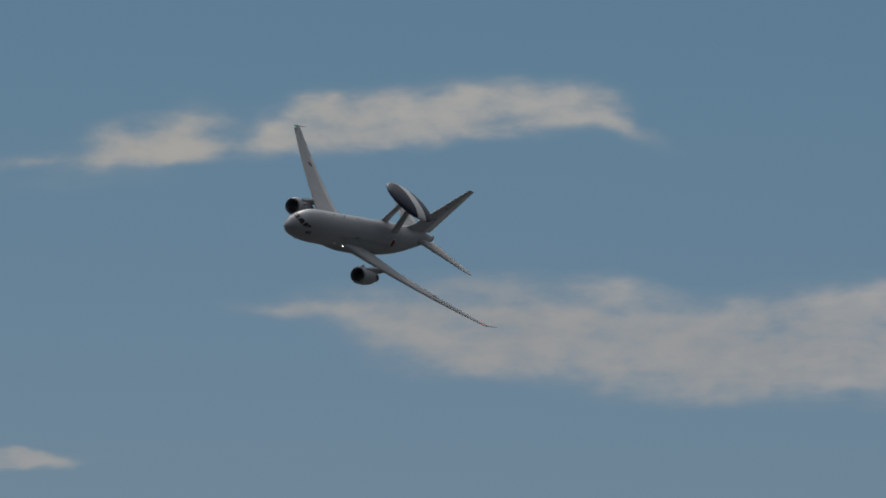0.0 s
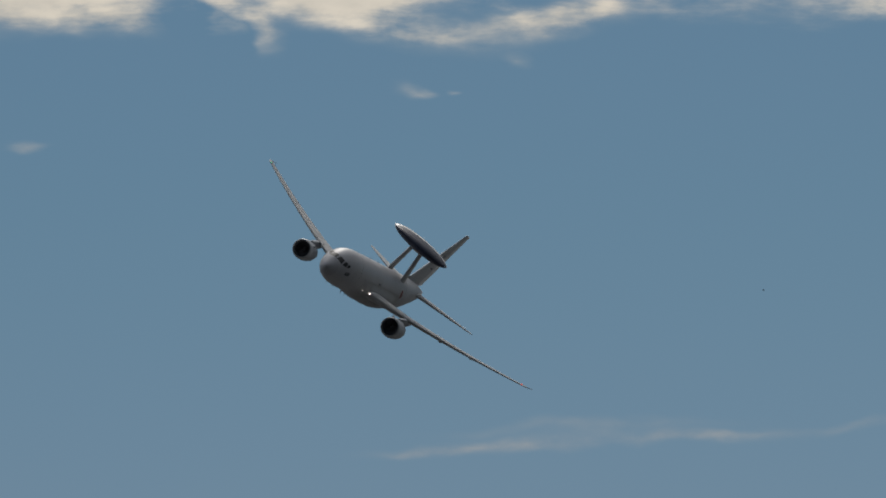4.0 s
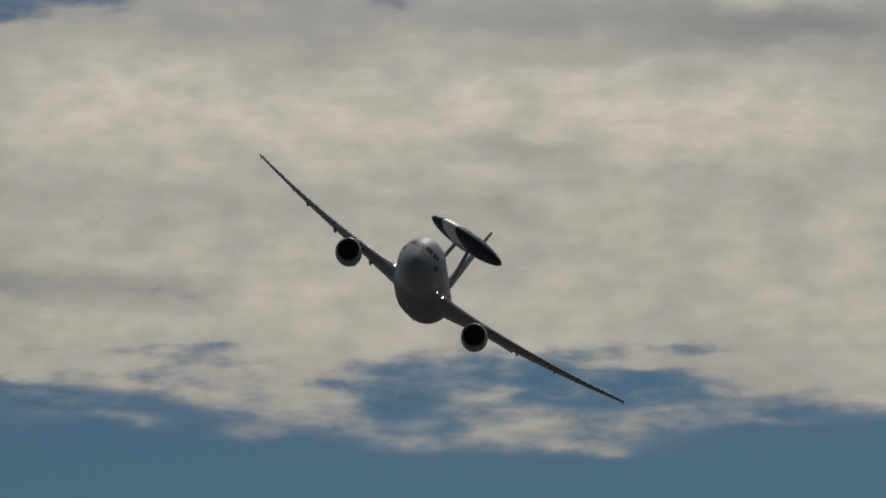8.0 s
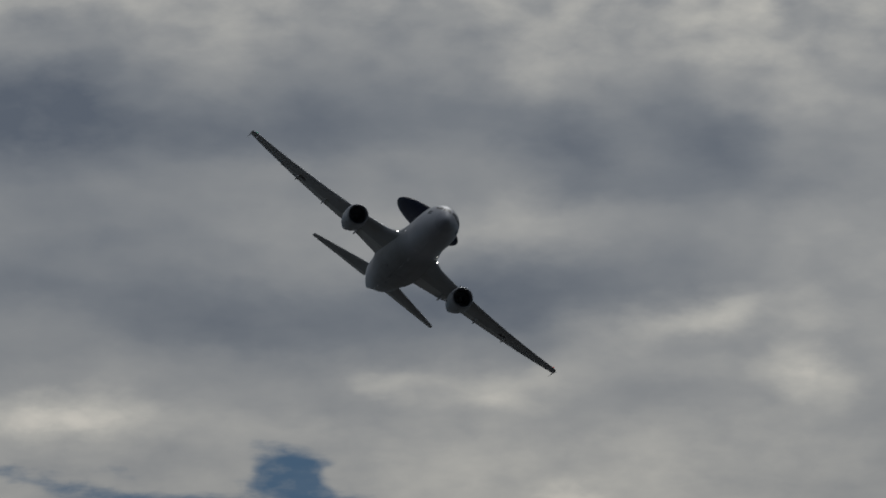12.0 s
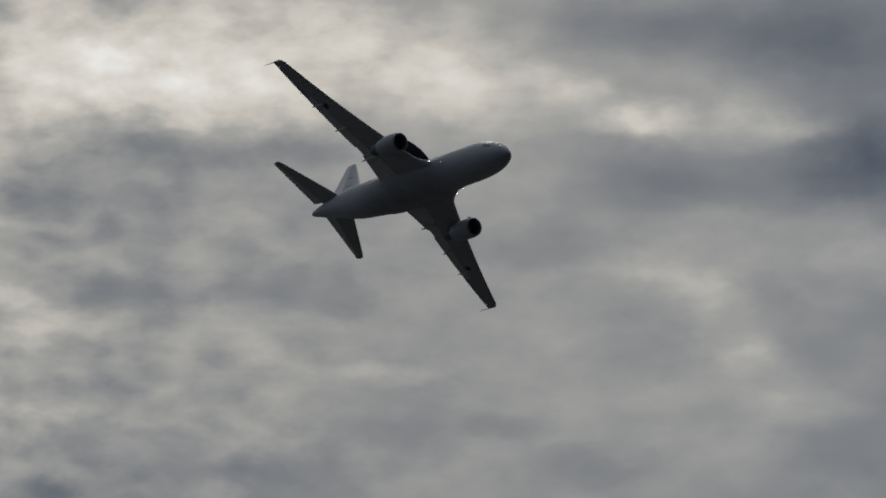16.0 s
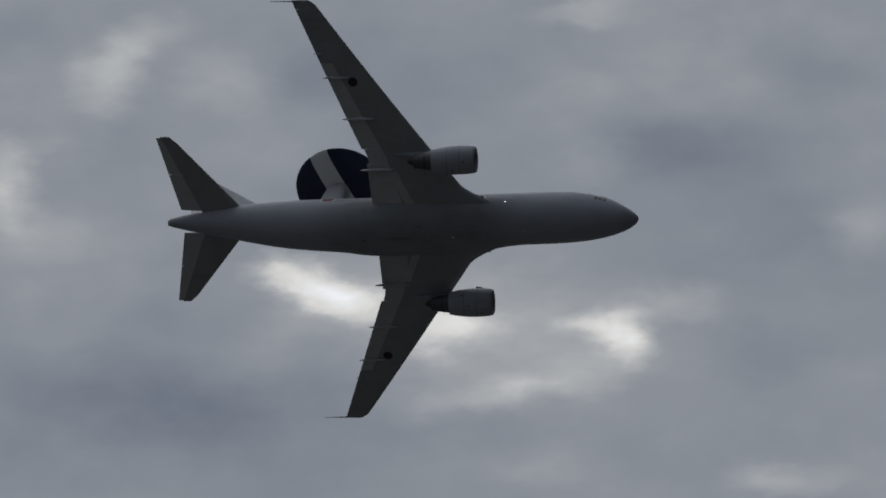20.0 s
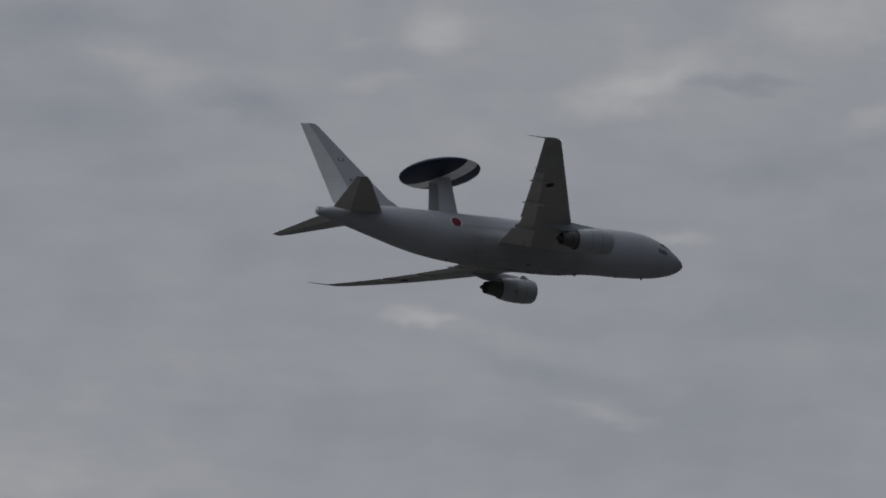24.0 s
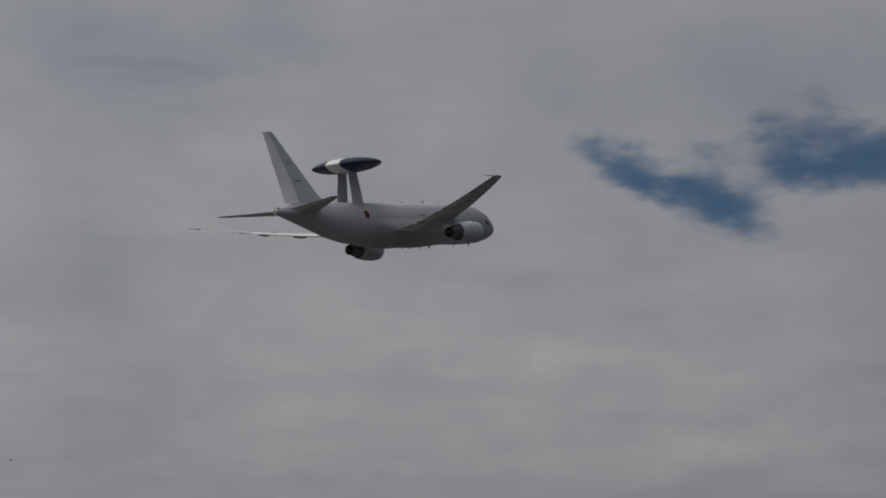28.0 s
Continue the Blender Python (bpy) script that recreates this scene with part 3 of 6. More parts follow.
shade(74.34, 15.14, 1.01, 0.301, -10, 0.15)
shade(72.99, 14.78, 0.70, 0.226, 20, 0.15)
shade(77.12, 17.66, 0.63, 0.226, 0, 0.15)
shade(77.13, 15.21, 0.94, 0.150, 20, 0.18)
shade(76.40, 16.13, 0.63, 0.150, 0, 0.12)
shade(75.49, 15.86, 0.63, 0.150, 0, 0.10)
shade(73.38, 17.04, 1.18, 0.226, 0, 0.10)
shade(77.89, 17.14, 0.39, 0.150, 20, 0.12)
shade(71.77, 16.98, 0.94, 0.301, 0, -0.15)
shade(74.01, 16.61, 0.71, 0.113, 0, -0.15)
shade(76.36, 17.24, 1.18, 0.301, 0, -0.12)
shade(72.17, 15.37, 1.56, 0.376, 0, -0.20)
shade(75.04, 15.54, 1.17, 0.376, 0, -0.12)
shade(77.41, 14.69, 1.17, 0.226, 0, -0.15)
shade(73.09, 17.63, 1.18, 0.150, -10, -0.08)
shade(71.80, 14.97, 0.62, 0.150, 0, -0.10)
shade(76.47, 15.37, 0.78, 0.226, 0, -0.10)
shade(80.02, 14.47, 0.70, 0.226, 0, 0.15)
shade(82.19, 14.62, 0.93, 0.226, 0, 0.12)
shade(77.42, 13.71, 0.77, 0.226, 0, 0.08)
shade(80.39, 15.02, 0.62, 0.226, 0, 0.06)
shade(77.88, 16.12, 0.55, 0.188, 0, 0.06)
shade(81.91, 15.57, 0.62, 0.150, 0, -0.08)
shade(80.88, 14.11, 0.78, 0.226, 0, -0.06)
shade(82.74, 15.99, 0.78, 0.376, 0, -0.08)
shade(82.65, 15.55, 1.17, 0.188, 5, 0.10)
shade(84.94, 13.62, 0.62, 0.150, 0, 0.12)
shade(86.04, 12.98, 1.16, 0.226, 5, 0.15)
shade(85.43, 12.82, 0.46, 0.150, 0, 0.10)
shade(83.60, 13.94, 1.16, 0.301, 0, 0.08)
shade(86.33, 14.16, 1.16, 0.301, 0, 0.08)
shade(84.17, 15.28, 0.78, 0.376, 0, 0.06)
shade(84.66, 14.17, 0.62, 0.188, 0, -0.12)
shade(82.03, 15.67, 1.17, 0.090, -5, -0.12)
shade(83.88, 13.46, 0.77, 0.188, 0, -0.10)
shade(86.73, 13.45, 0.93, 0.150, 5, -0.10)
shade(85.71, 13.22, 1.16, 0.150, 5, -0.08)
shade(-7.98, 5.81, 6.80, 0.902, 0, -0.35)
shade(0.86, 6.29, 5.30, 0.902, 0, -0.15)
shade(-15.70, 16.16, 7.83, 0.827, 0, -0.45)
shade(-15.70, 13.19, 7.72, 0.752, 0, 0.35)
shade(-12.87, 14.84, 0.70, 0.226, 10, 0.15)
shade(-12.30, 14.40, 0.54, 0.301, -20, 0.15)
shade(-13.73, 14.64, 0.70, 0.301, -15, 0.20)
shade(-15.41, 14.33, 0.93, 0.188, 0, 0.20)
shade(-17.48, 14.08, 1.01, 0.263, 0, 0.20)
shade(-13.61, 13.77, 3.10, 0.451, 0, 0.15)
shade(28.49, 23.60, 0.90, 0.677, -30, 0.40)
shade(30.60, 23.86, 0.58, 0.451, -20, 0.30)
shade(-14.86, 14.65, 3.89, 0.827, 0, -0.20)
shade(13.48, 22.93, 1.47, 0.602, 0, -0.30)
shade(14.59, 22.89, 1.22, 0.526, 0, -0.20)
shade(12.55, 21.50, 1.05, 0.451, 0, -0.30)
shade(-1.67, 7.06, 16.07, 5.518, 0, 0.09)
shade(-12.50, 10.51, 14.97, 2.573, 0, 0.75)
shade(-15.73, 11.08, 11.25, 2.325, 0, 0.17)
shade(-10.15, 18.64, 9.72, 3.674, 0, 0.43)
shade(14.25, 22.97, 6.67, 2.573, 0, 0.43)
shade(0.95, 20.26, 5.89, 2.759, 0, -0.38)
shade(-7.21, 20.28, 3.27, 0.977, 0, 0.36)
shade(-10.15, 18.84, 5.83, 2.030, 0, 0.43)
shade(-8.55, 16.67, 5.77, 0.791, 0, -0.28)
shade(15.76, 23.56, 4.36, 0.977, 0, 0.51)
shade(23.41, 21.81, 2.77, 0.682, 0, 0.43)
shade(-5.52, 20.37, 5.89, 1.225, 0, 0.58)
shade(-16.56, 12.08, 5.64, 0.853, 0, 0.36)
shade(51.44, 19.26, 4.54, 1.845, 0, 0.22)
shade(83.27, 13.38, 5.67, 1.534, 0, 0.17)
shade(4.90, 21.39, 4.62, 1.225, 0, 0.17)
shade(21.80, 20.93, 4.60, 0.914, 0, -0.19)
shade(25.84, 22.42, 2.65, 1.225, 0, -0.11)
shade(76.69, 16.24, 2.68, 0.682, 0, 0.29)
shade(75.65, 14.83, 3.30, 0.728, 0, 0.26)
shade(23.42, 22.28, 6.63, 2.759, 0, -0.11)
shade(81.62, 15.90, 2.87, 0.977, 0, -0.21)
shade(53.47, 19.50, 7.16, 3.069, 0, -0.10)
shade(-16.56, 12.04, 6.28, 0.728, 0, 0.17)
shade(-14.86, 10.16, 1.45, 1.053, 0, -0.12)
shade(-13.28, 10.17, 1.45, 1.053, 0, -0.08)
shade(-11.71, 10.17, 1.45, 1.053, 0, -0.12)
shade(-10.13, 10.16, 1.45, 1.053, 0, -0.17)
shade(-16.52, 11.09, 1.46, 1.053, 0, -0.04)
shade(-14.94, 11.09, 1.46, 1.053, 0, -0.04)
shade(-13.36, 11.08, 1.46, 1.053, 0, -0.08)
shade(-18.09, 9.92, 1.45, 1.053, 0, -0.04)
shade(-16.52, 9.93, 1.45, 1.053, 0, -0.08)
shade(-14.94, 9.93, 1.45, 1.053, 0, -0.12)
shade(-13.37, 9.92, 1.45, 1.053, 0, -0.12)
shade(-18.88, 12.20, 1.46, 1.053, 0, 0.04)
shade(-17.29, 12.21, 1.46, 1.053, 0, -0.04)
shade(-18.87, 11.04, 1.46, 1.053, 0, 0.04)
shade(-15.71, 11.04, 1.46, 1.053, 0, -0.04)
shade(-14.13, 11.04, 1.46, 1.053, 0, -0.04)
shade(-18.86, 9.87, 1.45, 1.053, 0, 0.04)
shade(-17.29, 9.88, 1.45, 1.053, 0, -0.08)
shade(-15.71, 9.88, 1.45, 1.053, 0, -0.12)
shade(-14.14, 9.87, 1.45, 1.053, 0, -0.12)
shade(-19.29, 13.11, 1.47, 1.053, 0, -0.04)
shade(-17.70, 13.12, 1.47, 1.053, 0, -0.08)
shade(-16.11, 13.12, 1.47, 1.053, 0, -0.08)
shade(-19.28, 11.95, 1.46, 1.053, 0, 0.08)
shade(-16.11, 11.96, 1.46, 1.053, 0, -0.04)
shade(-14.52, 11.95, 1.46, 1.053, 0, -0.04)
shade(-19.27, 10.79, 1.45, 1.053, 0, 0.04)
shade(-16.11, 10.80, 1.45, 1.053, 0, -0.08)
shade(-14.53, 10.79, 1.45, 1.053, 0, -0.12)
shade(-18.97, 14.62, 1.48, 1.053, 0, -0.08)
shade(-17.37, 14.63, 1.48, 1.053, 0, -0.08)
shade(-15.76, 14.63, 1.48, 1.053, 0, -0.12)
shade(-14.16, 14.62, 1.48, 1.053, 0, -0.12)
shade(-17.36, 13.46, 1.47, 1.053, 0, -0.04)
shade(-15.77, 13.46, 1.47, 1.053, 0, -0.04)
shade(-18.95, 12.29, 1.46, 1.053, 0, 0.08)
shade(-14.18, 12.29, 1.46, 1.053, 0, 0.04)
shade(-18.12, 15.81, 1.48, 1.053, 0, -0.17)
shade(-16.51, 15.82, 1.49, 1.053, 0, -0.04)
shade(-14.90, 15.82, 1.49, 1.053, 0, -0.04)
shade(-13.29, 15.81, 1.48, 1.053, 0, -0.08)
shade(-18.11, 14.64, 1.48, 1.053, 0, -0.04)
shade(-16.50, 14.65, 1.48, 1.053, 0, -0.04)
shade(-13.30, 14.64, 1.48, 1.053, 0, -0.04)
shade(-18.09, 13.48, 1.47, 1.053, 0, 0.08)
shade(-16.50, 13.49, 1.47, 1.053, 0, 0.04)
shade(-14.91, 13.49, 1.47, 1.053, 0, 0.12)
shade(-13.31, 13.48, 1.47, 1.053, 0, 0.08)
shade(-17.32, 16.43, 1.49, 1.053, 0, 0.04)
shade(-15.71, 16.44, 1.49, 1.053, 0, 0.04)
shade(-14.09, 16.44, 1.49, 1.053, 0, 0.04)
shade(-12.48, 16.43, 1.49, 1.053, 0, 0.04)
shade(-17.31, 15.26, 1.48, 1.053, 0, -0.08)
shade(-14.10, 15.28, 1.48, 1.053, 0, -0.04)
shade(-17.30, 14.10, 1.47, 1.053, 0, 0.08)
shade(-15.70, 14.11, 1.47, 1.053, 0, 0.08)
shade(-14.10, 14.11, 1.47, 1.053, 0, 0.08)
shade(-12.50, 14.10, 1.47, 1.053, 0, 0.04)
shade(-11.01, 19.24, 1.51, 1.053, 0, -0.14)
shade(-9.37, 19.25, 1.51, 1.053, 0, -0.21)
shade(-7.72, 19.25, 1.51, 1.053, 0, -0.21)
shade(-6.08, 19.24, 1.51, 1.053, 0, -0.07)
shade(-10.99, 18.07, 1.50, 1.053, 0, -0.07)
shade(-9.36, 18.09, 1.50, 1.053, 0, -0.11)
shade(-7.73, 18.09, 1.50, 1.053, 0, -0.07)
shade(-9.36, 16.92, 1.49, 1.053, 0, -0.07)
shade(-7.74, 16.92, 1.49, 1.053, 0, -0.07)
shade(-6.12, 16.91, 1.49, 1.053, 0, -0.07)
shade(-7.22, 20.17, 1.52, 1.053, 0, -0.14)
shade(-5.57, 20.19, 1.52, 1.053, 0, -0.07)
shade(-7.21, 19.01, 1.51, 1.053, 0, -0.21)
shade(-5.57, 19.02, 1.51, 1.053, 0, -0.07)
shade(-3.93, 19.02, 1.51, 1.053, 0, 0.14)
shade(-2.29, 19.01, 1.51, 1.053, 0, 0.14)
shade(-7.19, 17.85, 1.50, 1.053, 0, -0.14)
shade(-5.56, 17.86, 1.50, 1.053, 0, 0.07)
shade(-3.93, 17.86, 1.50, 1.053, 0, 0.21)
shade(-2.30, 17.85, 1.50, 1.053, 0, 0.21)
shade(-0.80, 21.42, 1.53, 1.053, 0, 0.07)
shade(0.87, 21.42, 1.53, 1.053, 0, -0.07)
shade(2.53, 21.40, 1.53, 1.053, 0, -0.14)
shade(-2.44, 20.24, 1.52, 1.053, 0, 0.14)
shade(-2.42, 19.08, 1.51, 1.053, 0, 0.21)
shade(-0.78, 19.09, 1.51, 1.053, 0, 0.14)
shade(2.50, 19.08, 1.51, 1.053, 0, -0.07)
shade(3.59, 22.57, 1.55, 1.053, 0, 0.07)
shade(5.27, 22.59, 1.55, 1.053, 0, 0.14)
shade(6.95, 22.59, 1.55, 1.053, 0, 0.14)
shade(8.63, 22.57, 1.55, 1.053, 0, -0.07)
shade(3.61, 21.41, 1.53, 1.053, 0, -0.07)
shade(5.28, 21.42, 1.53, 1.053, 0, -0.07)
shade(6.94, 21.42, 1.53, 1.053, 0, 0.07)
shade(3.63, 20.25, 1.52, 1.053, 0, 0.07)
shade(5.28, 20.26, 1.52, 1.053, 0, -0.07)
shade(6.94, 20.26, 1.52, 1.053, 0, -0.07)
shade(8.59, 20.25, 1.52, 1.053, 0, 0.07)
shade(11.65, 23.36, 1.56, 1.053, 0, -0.21)
shade(13.34, 23.38, 1.56, 1.053, 0, -0.07)
shade(15.02, 23.38, 1.56, 1.053, 0, -0.14)
shade(16.71, 23.36, 1.56, 1.053, 0, -0.14)
shade(11.67, 22.20, 1.54, 1.053, 0, -0.07)
shade(15.02, 22.21, 1.54, 1.053, 0, -0.07)
shade(16.69, 22.20, 1.54, 1.053, 0, -0.21)
shade(11.69, 21.03, 1.53, 1.053, 0, -0.07)
shade(16.67, 21.03, 1.53, 1.053, 0, -0.14)
shade(22.58, 23.44, 1.56, 1.053, 0, -0.14)
shade(25.96, 23.42, 1.56, 1.053, 0, 0.07)
shade(20.91, 22.26, 1.54, 1.053, 0, 0.07)
shade(20.93, 21.10, 1.53, 1.053, 0, -0.07)
shade(22.59, 21.12, 1.53, 1.053, 0, -0.07)
shade(24.25, 21.12, 1.53, 1.053, 0, 0.14)
shade(50.98, 20.65, 1.53, 1.053, 0, 0.07)
shade(54.30, 20.66, 1.53, 1.053, 0, -0.07)
shade(51.00, 19.48, 1.52, 1.053, 0, -0.07)
shade(51.02, 18.32, 1.51, 1.053, 0, -0.14)
shade(52.65, 18.34, 1.51, 1.053, 0, 0.07)
shade(54.29, 18.34, 1.51, 1.053, 0, 0.07)
shade(58.37, 19.34, 1.51, 1.053, 0, -0.07)
shade(58.38, 18.18, 1.50, 1.053, 0, -0.07)
shade(60.01, 18.19, 1.50, 1.053, 0, -0.07)
shade(61.65, 18.19, 1.50, 1.053, 0, -0.07)
shade(63.28, 18.18, 1.50, 1.053, 0, -0.07)
shade(60.02, 17.03, 1.49, 1.053, 0, -0.07)
shade(61.64, 17.03, 1.49, 1.053, 0, -0.07)
shade(63.26, 17.01, 1.49, 1.053, 0, -0.07)
shade(65.88, 18.26, 1.50, 1.053, 0, -0.07)
shade(70.77, 18.26, 1.50, 1.053, 0, -0.07)
shade(65.89, 17.10, 1.49, 1.053, 0, -0.07)
shade(70.76, 17.10, 1.49, 1.053, 0, -0.07)
shade(65.91, 15.93, 1.49, 1.053, 0, -0.07)
shade(67.52, 15.95, 1.49, 1.053, 0, 0.07)
shade(72.33, 17.32, 1.50, 1.053, 0, -0.07)
shade(72.34, 16.16, 1.49, 1.053, 0, -0.07)
shade(73.96, 16.17, 1.49, 1.053, 0, 0.07)
shade(77.19, 16.16, 1.49, 1.053, 0, -0.14)
shade(73.96, 15.00, 1.48, 1.053, 0, 0.07)
shade(75.57, 15.00, 1.48, 1.053, 0, -0.07)
shade(77.37, 16.05, 1.49, 1.053, 0, -0.21)
shade(78.99, 16.06, 1.49, 1.053, 0, -0.07)
shade(80.60, 16.06, 1.49, 1.053, 0, 0.07)
shade(82.21, 16.05, 1.49, 1.053, 0, 0.07)
shade(77.39, 14.89, 1.48, 1.053, 0, -0.07)
shade(80.60, 14.90, 1.48, 1.053, 0, 0.07)
shade(82.20, 14.89, 1.48, 1.053, 0, 0.07)
shade(79.00, 13.74, 1.47, 1.053, 0, 0.07)
shade(81.61, 15.56, 1.48, 1.053, 0, -0.07)
shade(86.44, 15.56, 1.48, 1.053, 0, -0.07)
shade(81.62, 14.39, 1.48, 1.053, 0, -0.07)
shade(81.63, 13.23, 1.47, 1.053, 0, -0.07)
shade(86.41, 13.23, 1.47, 1.053, 0, 0.07)
shade(-19.29, 13.11, 1.47, 1.053, 0, -0.09)
shade(-17.70, 13.12, 1.47, 1.053, 0, -0.12)
shade(-16.11, 13.12, 1.47, 1.053, 0, -0.06)
shade(-14.51, 13.11, 1.47, 1.053, 0, -0.06)
shade(-19.28, 11.95, 1.46, 1.053, 0, 0.06)
shade(-16.11, 10.80, 1.45, 1.053, 0, -0.06)
shade(-18.12, 15.81, 1.48, 1.053, 0, -0.12)
shade(-16.51, 15.82, 1.49, 1.053, 0, -0.06)
shade(-13.29, 15.81, 1.48, 1.053, 0, -0.12)
shade(-14.90, 14.65, 1.48, 1.053, 0, 0.06)
shade(-18.09, 13.48, 1.47, 1.053, 0, 0.06)
shade(-14.91, 13.49, 1.47, 1.053, 0, 0.06)
shade(-13.31, 13.48, 1.47, 1.053, 0, 0.06)
shade(-17.32, 16.43, 1.49, 1.053, 0, 0.06)
shade(-15.71, 16.44, 1.49, 1.053, 0, 0.06)
shade(-14.09, 16.44, 1.49, 1.053, 0, 0.06)
shade(-12.48, 16.43, 1.49, 1.053, 0, 0.06)
shade(-15.70, 15.28, 1.48, 1.053, 0, 0.06)
shade(-12.49, 15.26, 1.48, 1.053, 0, 0.06)
shade(-17.30, 14.10, 1.47, 1.053, 0, 0.12)
shade(-15.70, 14.11, 1.47, 1.053, 0, 0.06)
shade(-14.10, 14.11, 1.47, 1.053, 0, 0.06)
shade(-12.50, 14.10, 1.47, 1.053, 0, 0.06)
shade(-16.71, 10.52, 1.45, 1.053, 0, 0.06)
shade(-15.14, 10.53, 1.45, 1.053, 0, 0.06)
shade(-11.98, 10.52, 1.45, 1.053, 0, -0.12)
shade(-16.71, 9.36, 1.45, 1.053, 0, 0.06)
shade(-15.14, 9.36, 1.45, 1.053, 0, 0.06)
shade(11.65, 23.36, 1.56, 1.053, 0, -0.12)
shade(13.34, 23.38, 1.56, 1.053, 0, -0.06)
shade(15.02, 23.38, 1.56, 1.053, 0, -0.06)
shade(16.71, 23.36, 1.56, 1.053, 0, -0.06)
shade(11.67, 22.20, 1.54, 1.053, 0, -0.06)
shade(13.34, 22.21, 1.54, 1.053, 0, -0.06)
shade(15.02, 22.21, 1.54, 1.053, 0, -0.12)
shade(16.69, 22.20, 1.54, 1.053, 0, -0.06)
shade(16.67, 21.03, 1.53, 1.053, 0, -0.06)
shade(-11.01, 19.24, 1.51, 1.053, 0, -0.06)
shade(-9.37, 19.25, 1.51, 1.053, 0, -0.06)
shade(-6.08, 19.24, 1.51, 1.053, 0, 0.06)
shade(-7.73, 18.09, 1.50, 1.053, 0, 0.06)
shade(-6.10, 18.07, 1.50, 1.053, 0, 0.06)
shade(-6.12, 16.91, 1.49, 1.053, 0, -0.06)
shade(81.61, 15.56, 1.48, 0.902, 0, -0.10)
shade(83.22, 15.57, 1.48, 0.902, 0, -0.05)
shade(84.83, 15.57, 1.48, 0.902, 0, -0.10)
shade(86.44, 15.56, 1.48, 0.902, 0, -0.15)
shade(81.62, 14.39, 1.48, 0.902, 0, -0.10)
shade(83.22, 14.41, 1.48, 0.902, 0, -0.05)
shade(81.63, 13.23, 1.47, 0.902, 0, -0.05)
shade(84.82, 13.24, 1.47, 0.902, 0, 0.05)
shade(86.41, 13.23, 1.47, 0.902, 0, 0.05)
shade(-18.97, 14.62, 1.48, 0.902, 0, -0.10)
shade(-17.37, 14.63, 1.48, 0.902, 0, -0.10)
shade(-15.76, 14.63, 1.48, 0.902, 0, -0.10)
shade(-14.16, 14.62, 1.48, 0.902, 0, -0.10)
shade(-19.29, 13.11, 1.47, 0.902, 0, -0.07)
shade(-17.70, 13.12, 1.47, 0.902, 0, -0.07)
shade(-16.11, 13.12, 1.47, 0.902, 0, -0.05)

world = bpy.data.worlds.new("sky")
scene.world = world
world.use_nodes = True
wt = world.node_tree
wt.nodes.clear()


def node(tree, kind, inputs=(), operation="", use_clamp=False, interpolation_type="", data_type="", blend_type="", gradient_type="", vector_type=""):
    """A node with its inputs: sockets are linked, values are set."""
    n = tree.nodes.new(kind)
    if operation:
        n.operation = operation
    if use_clamp:
        n.use_clamp = True
    if interpolation_type:
        n.interpolation_type = interpolation_type
    if data_type:
        n.data_type = data_type
    if blend_type:
        n.blend_type = blend_type
    if gradient_type:
        n.gradient_type = gradient_type
    if vector_type:
        n.vector_type = vector_type
    for key, value in dict(inputs).items():
        if isinstance(value, bpy.types.NodeSocket):
            tree.links.new(value, n.inputs[key])
        else:
            n.inputs[key].default_value = value
    return n


def calc(tree, operation, a, b=0.0, c=0.0, clamp=False):
    return node(tree, "ShaderNodeMath", {0: a, 1: b, 2: c}, operation=operation, use_clamp=clamp).outputs[0]


def stretch(tree, value, lo, hi, to_lo=0.0, to_hi=1.0, smooth=True):
    return node(tree, "ShaderNodeMapRange", {0: value, 1: lo, 2: hi, 3: to_lo, 4: to_hi},
                interpolation_type="SMOOTHSTEP" if smooth else "LINEAR").outputs[0]


def speckle(tree, vector, scale, detail, rough=0.55, stretch_by=(1, 1, 1), offset=(0, 0, 0)):
    moved = node(tree, "ShaderNodeMapping", {"Vector": vector, "Scale": stretch_by, "Location": offset}).outputs[0]
    return node(tree, "ShaderNodeTexNoise", {"Vector": moved, "Scale": scale, "Detail": detail, "Roughness": rough})


def blots(tree, vector, spots, start):
    """The sum of soft oval spots on top of start."""
    total = start
    for azimuth, height, width, tall, tilt, amount in spots:
        oval = node(tree, "ShaderNodeMapping", {"Vector": vector, "Location": (azimuth, height, 0), "Rotation": (0, 0, radians(tilt)),
                                                "Scale": (width, tall, 1)}, vector_type="TEXTURE").outputs[0]
        soft = node(tree, "ShaderNodeTexGradient", {"Vector": oval}, gradient_type="SPHERICAL").outputs[1]
        total = calc(tree, "MULTIPLY_ADD", stretch(tree, soft, 0.0, 1.0), amount, total)
    return total


way = node(wt, "ShaderNodeSeparateXYZ", {0: node(wt, "ShaderNodeTexCoord").outputs["Generated"]})
azimuth_of = calc(wt, "MULTIPLY", calc(wt, "ARCTAN2", way.outputs[0], way.outputs[1]), 180 / math.pi)
height_of = calc(wt, "MULTIPLY", calc(wt, "ARCSINE", way.outputs[2]), 180 / math.pi)
dome_place = node(wt, "ShaderNodeCombineXYZ", {0: azimuth_of, 1: height_of, 2: 0.0}).outputs[0]
ragged = speckle(wt, dome_place, 2.4, 4, 0.55, (0.75, 1.5, 1)).outputs["Color"]
drift = node(wt, "ShaderNodeVectorMath", {0: ragged, 1: (-0.5, -0.5, -0.5)}, operation="ADD").outputs[0]
drift = node(wt, "ShaderNodeVectorMath", {0: drift, 1: (0.5, 0.3, 0)}, operation="MULTIPLY").outputs[0]
torn = node(wt, "ShaderNodeVectorMath", {0: dome_place, 1: drift}, operation="ADD").outputs[0]
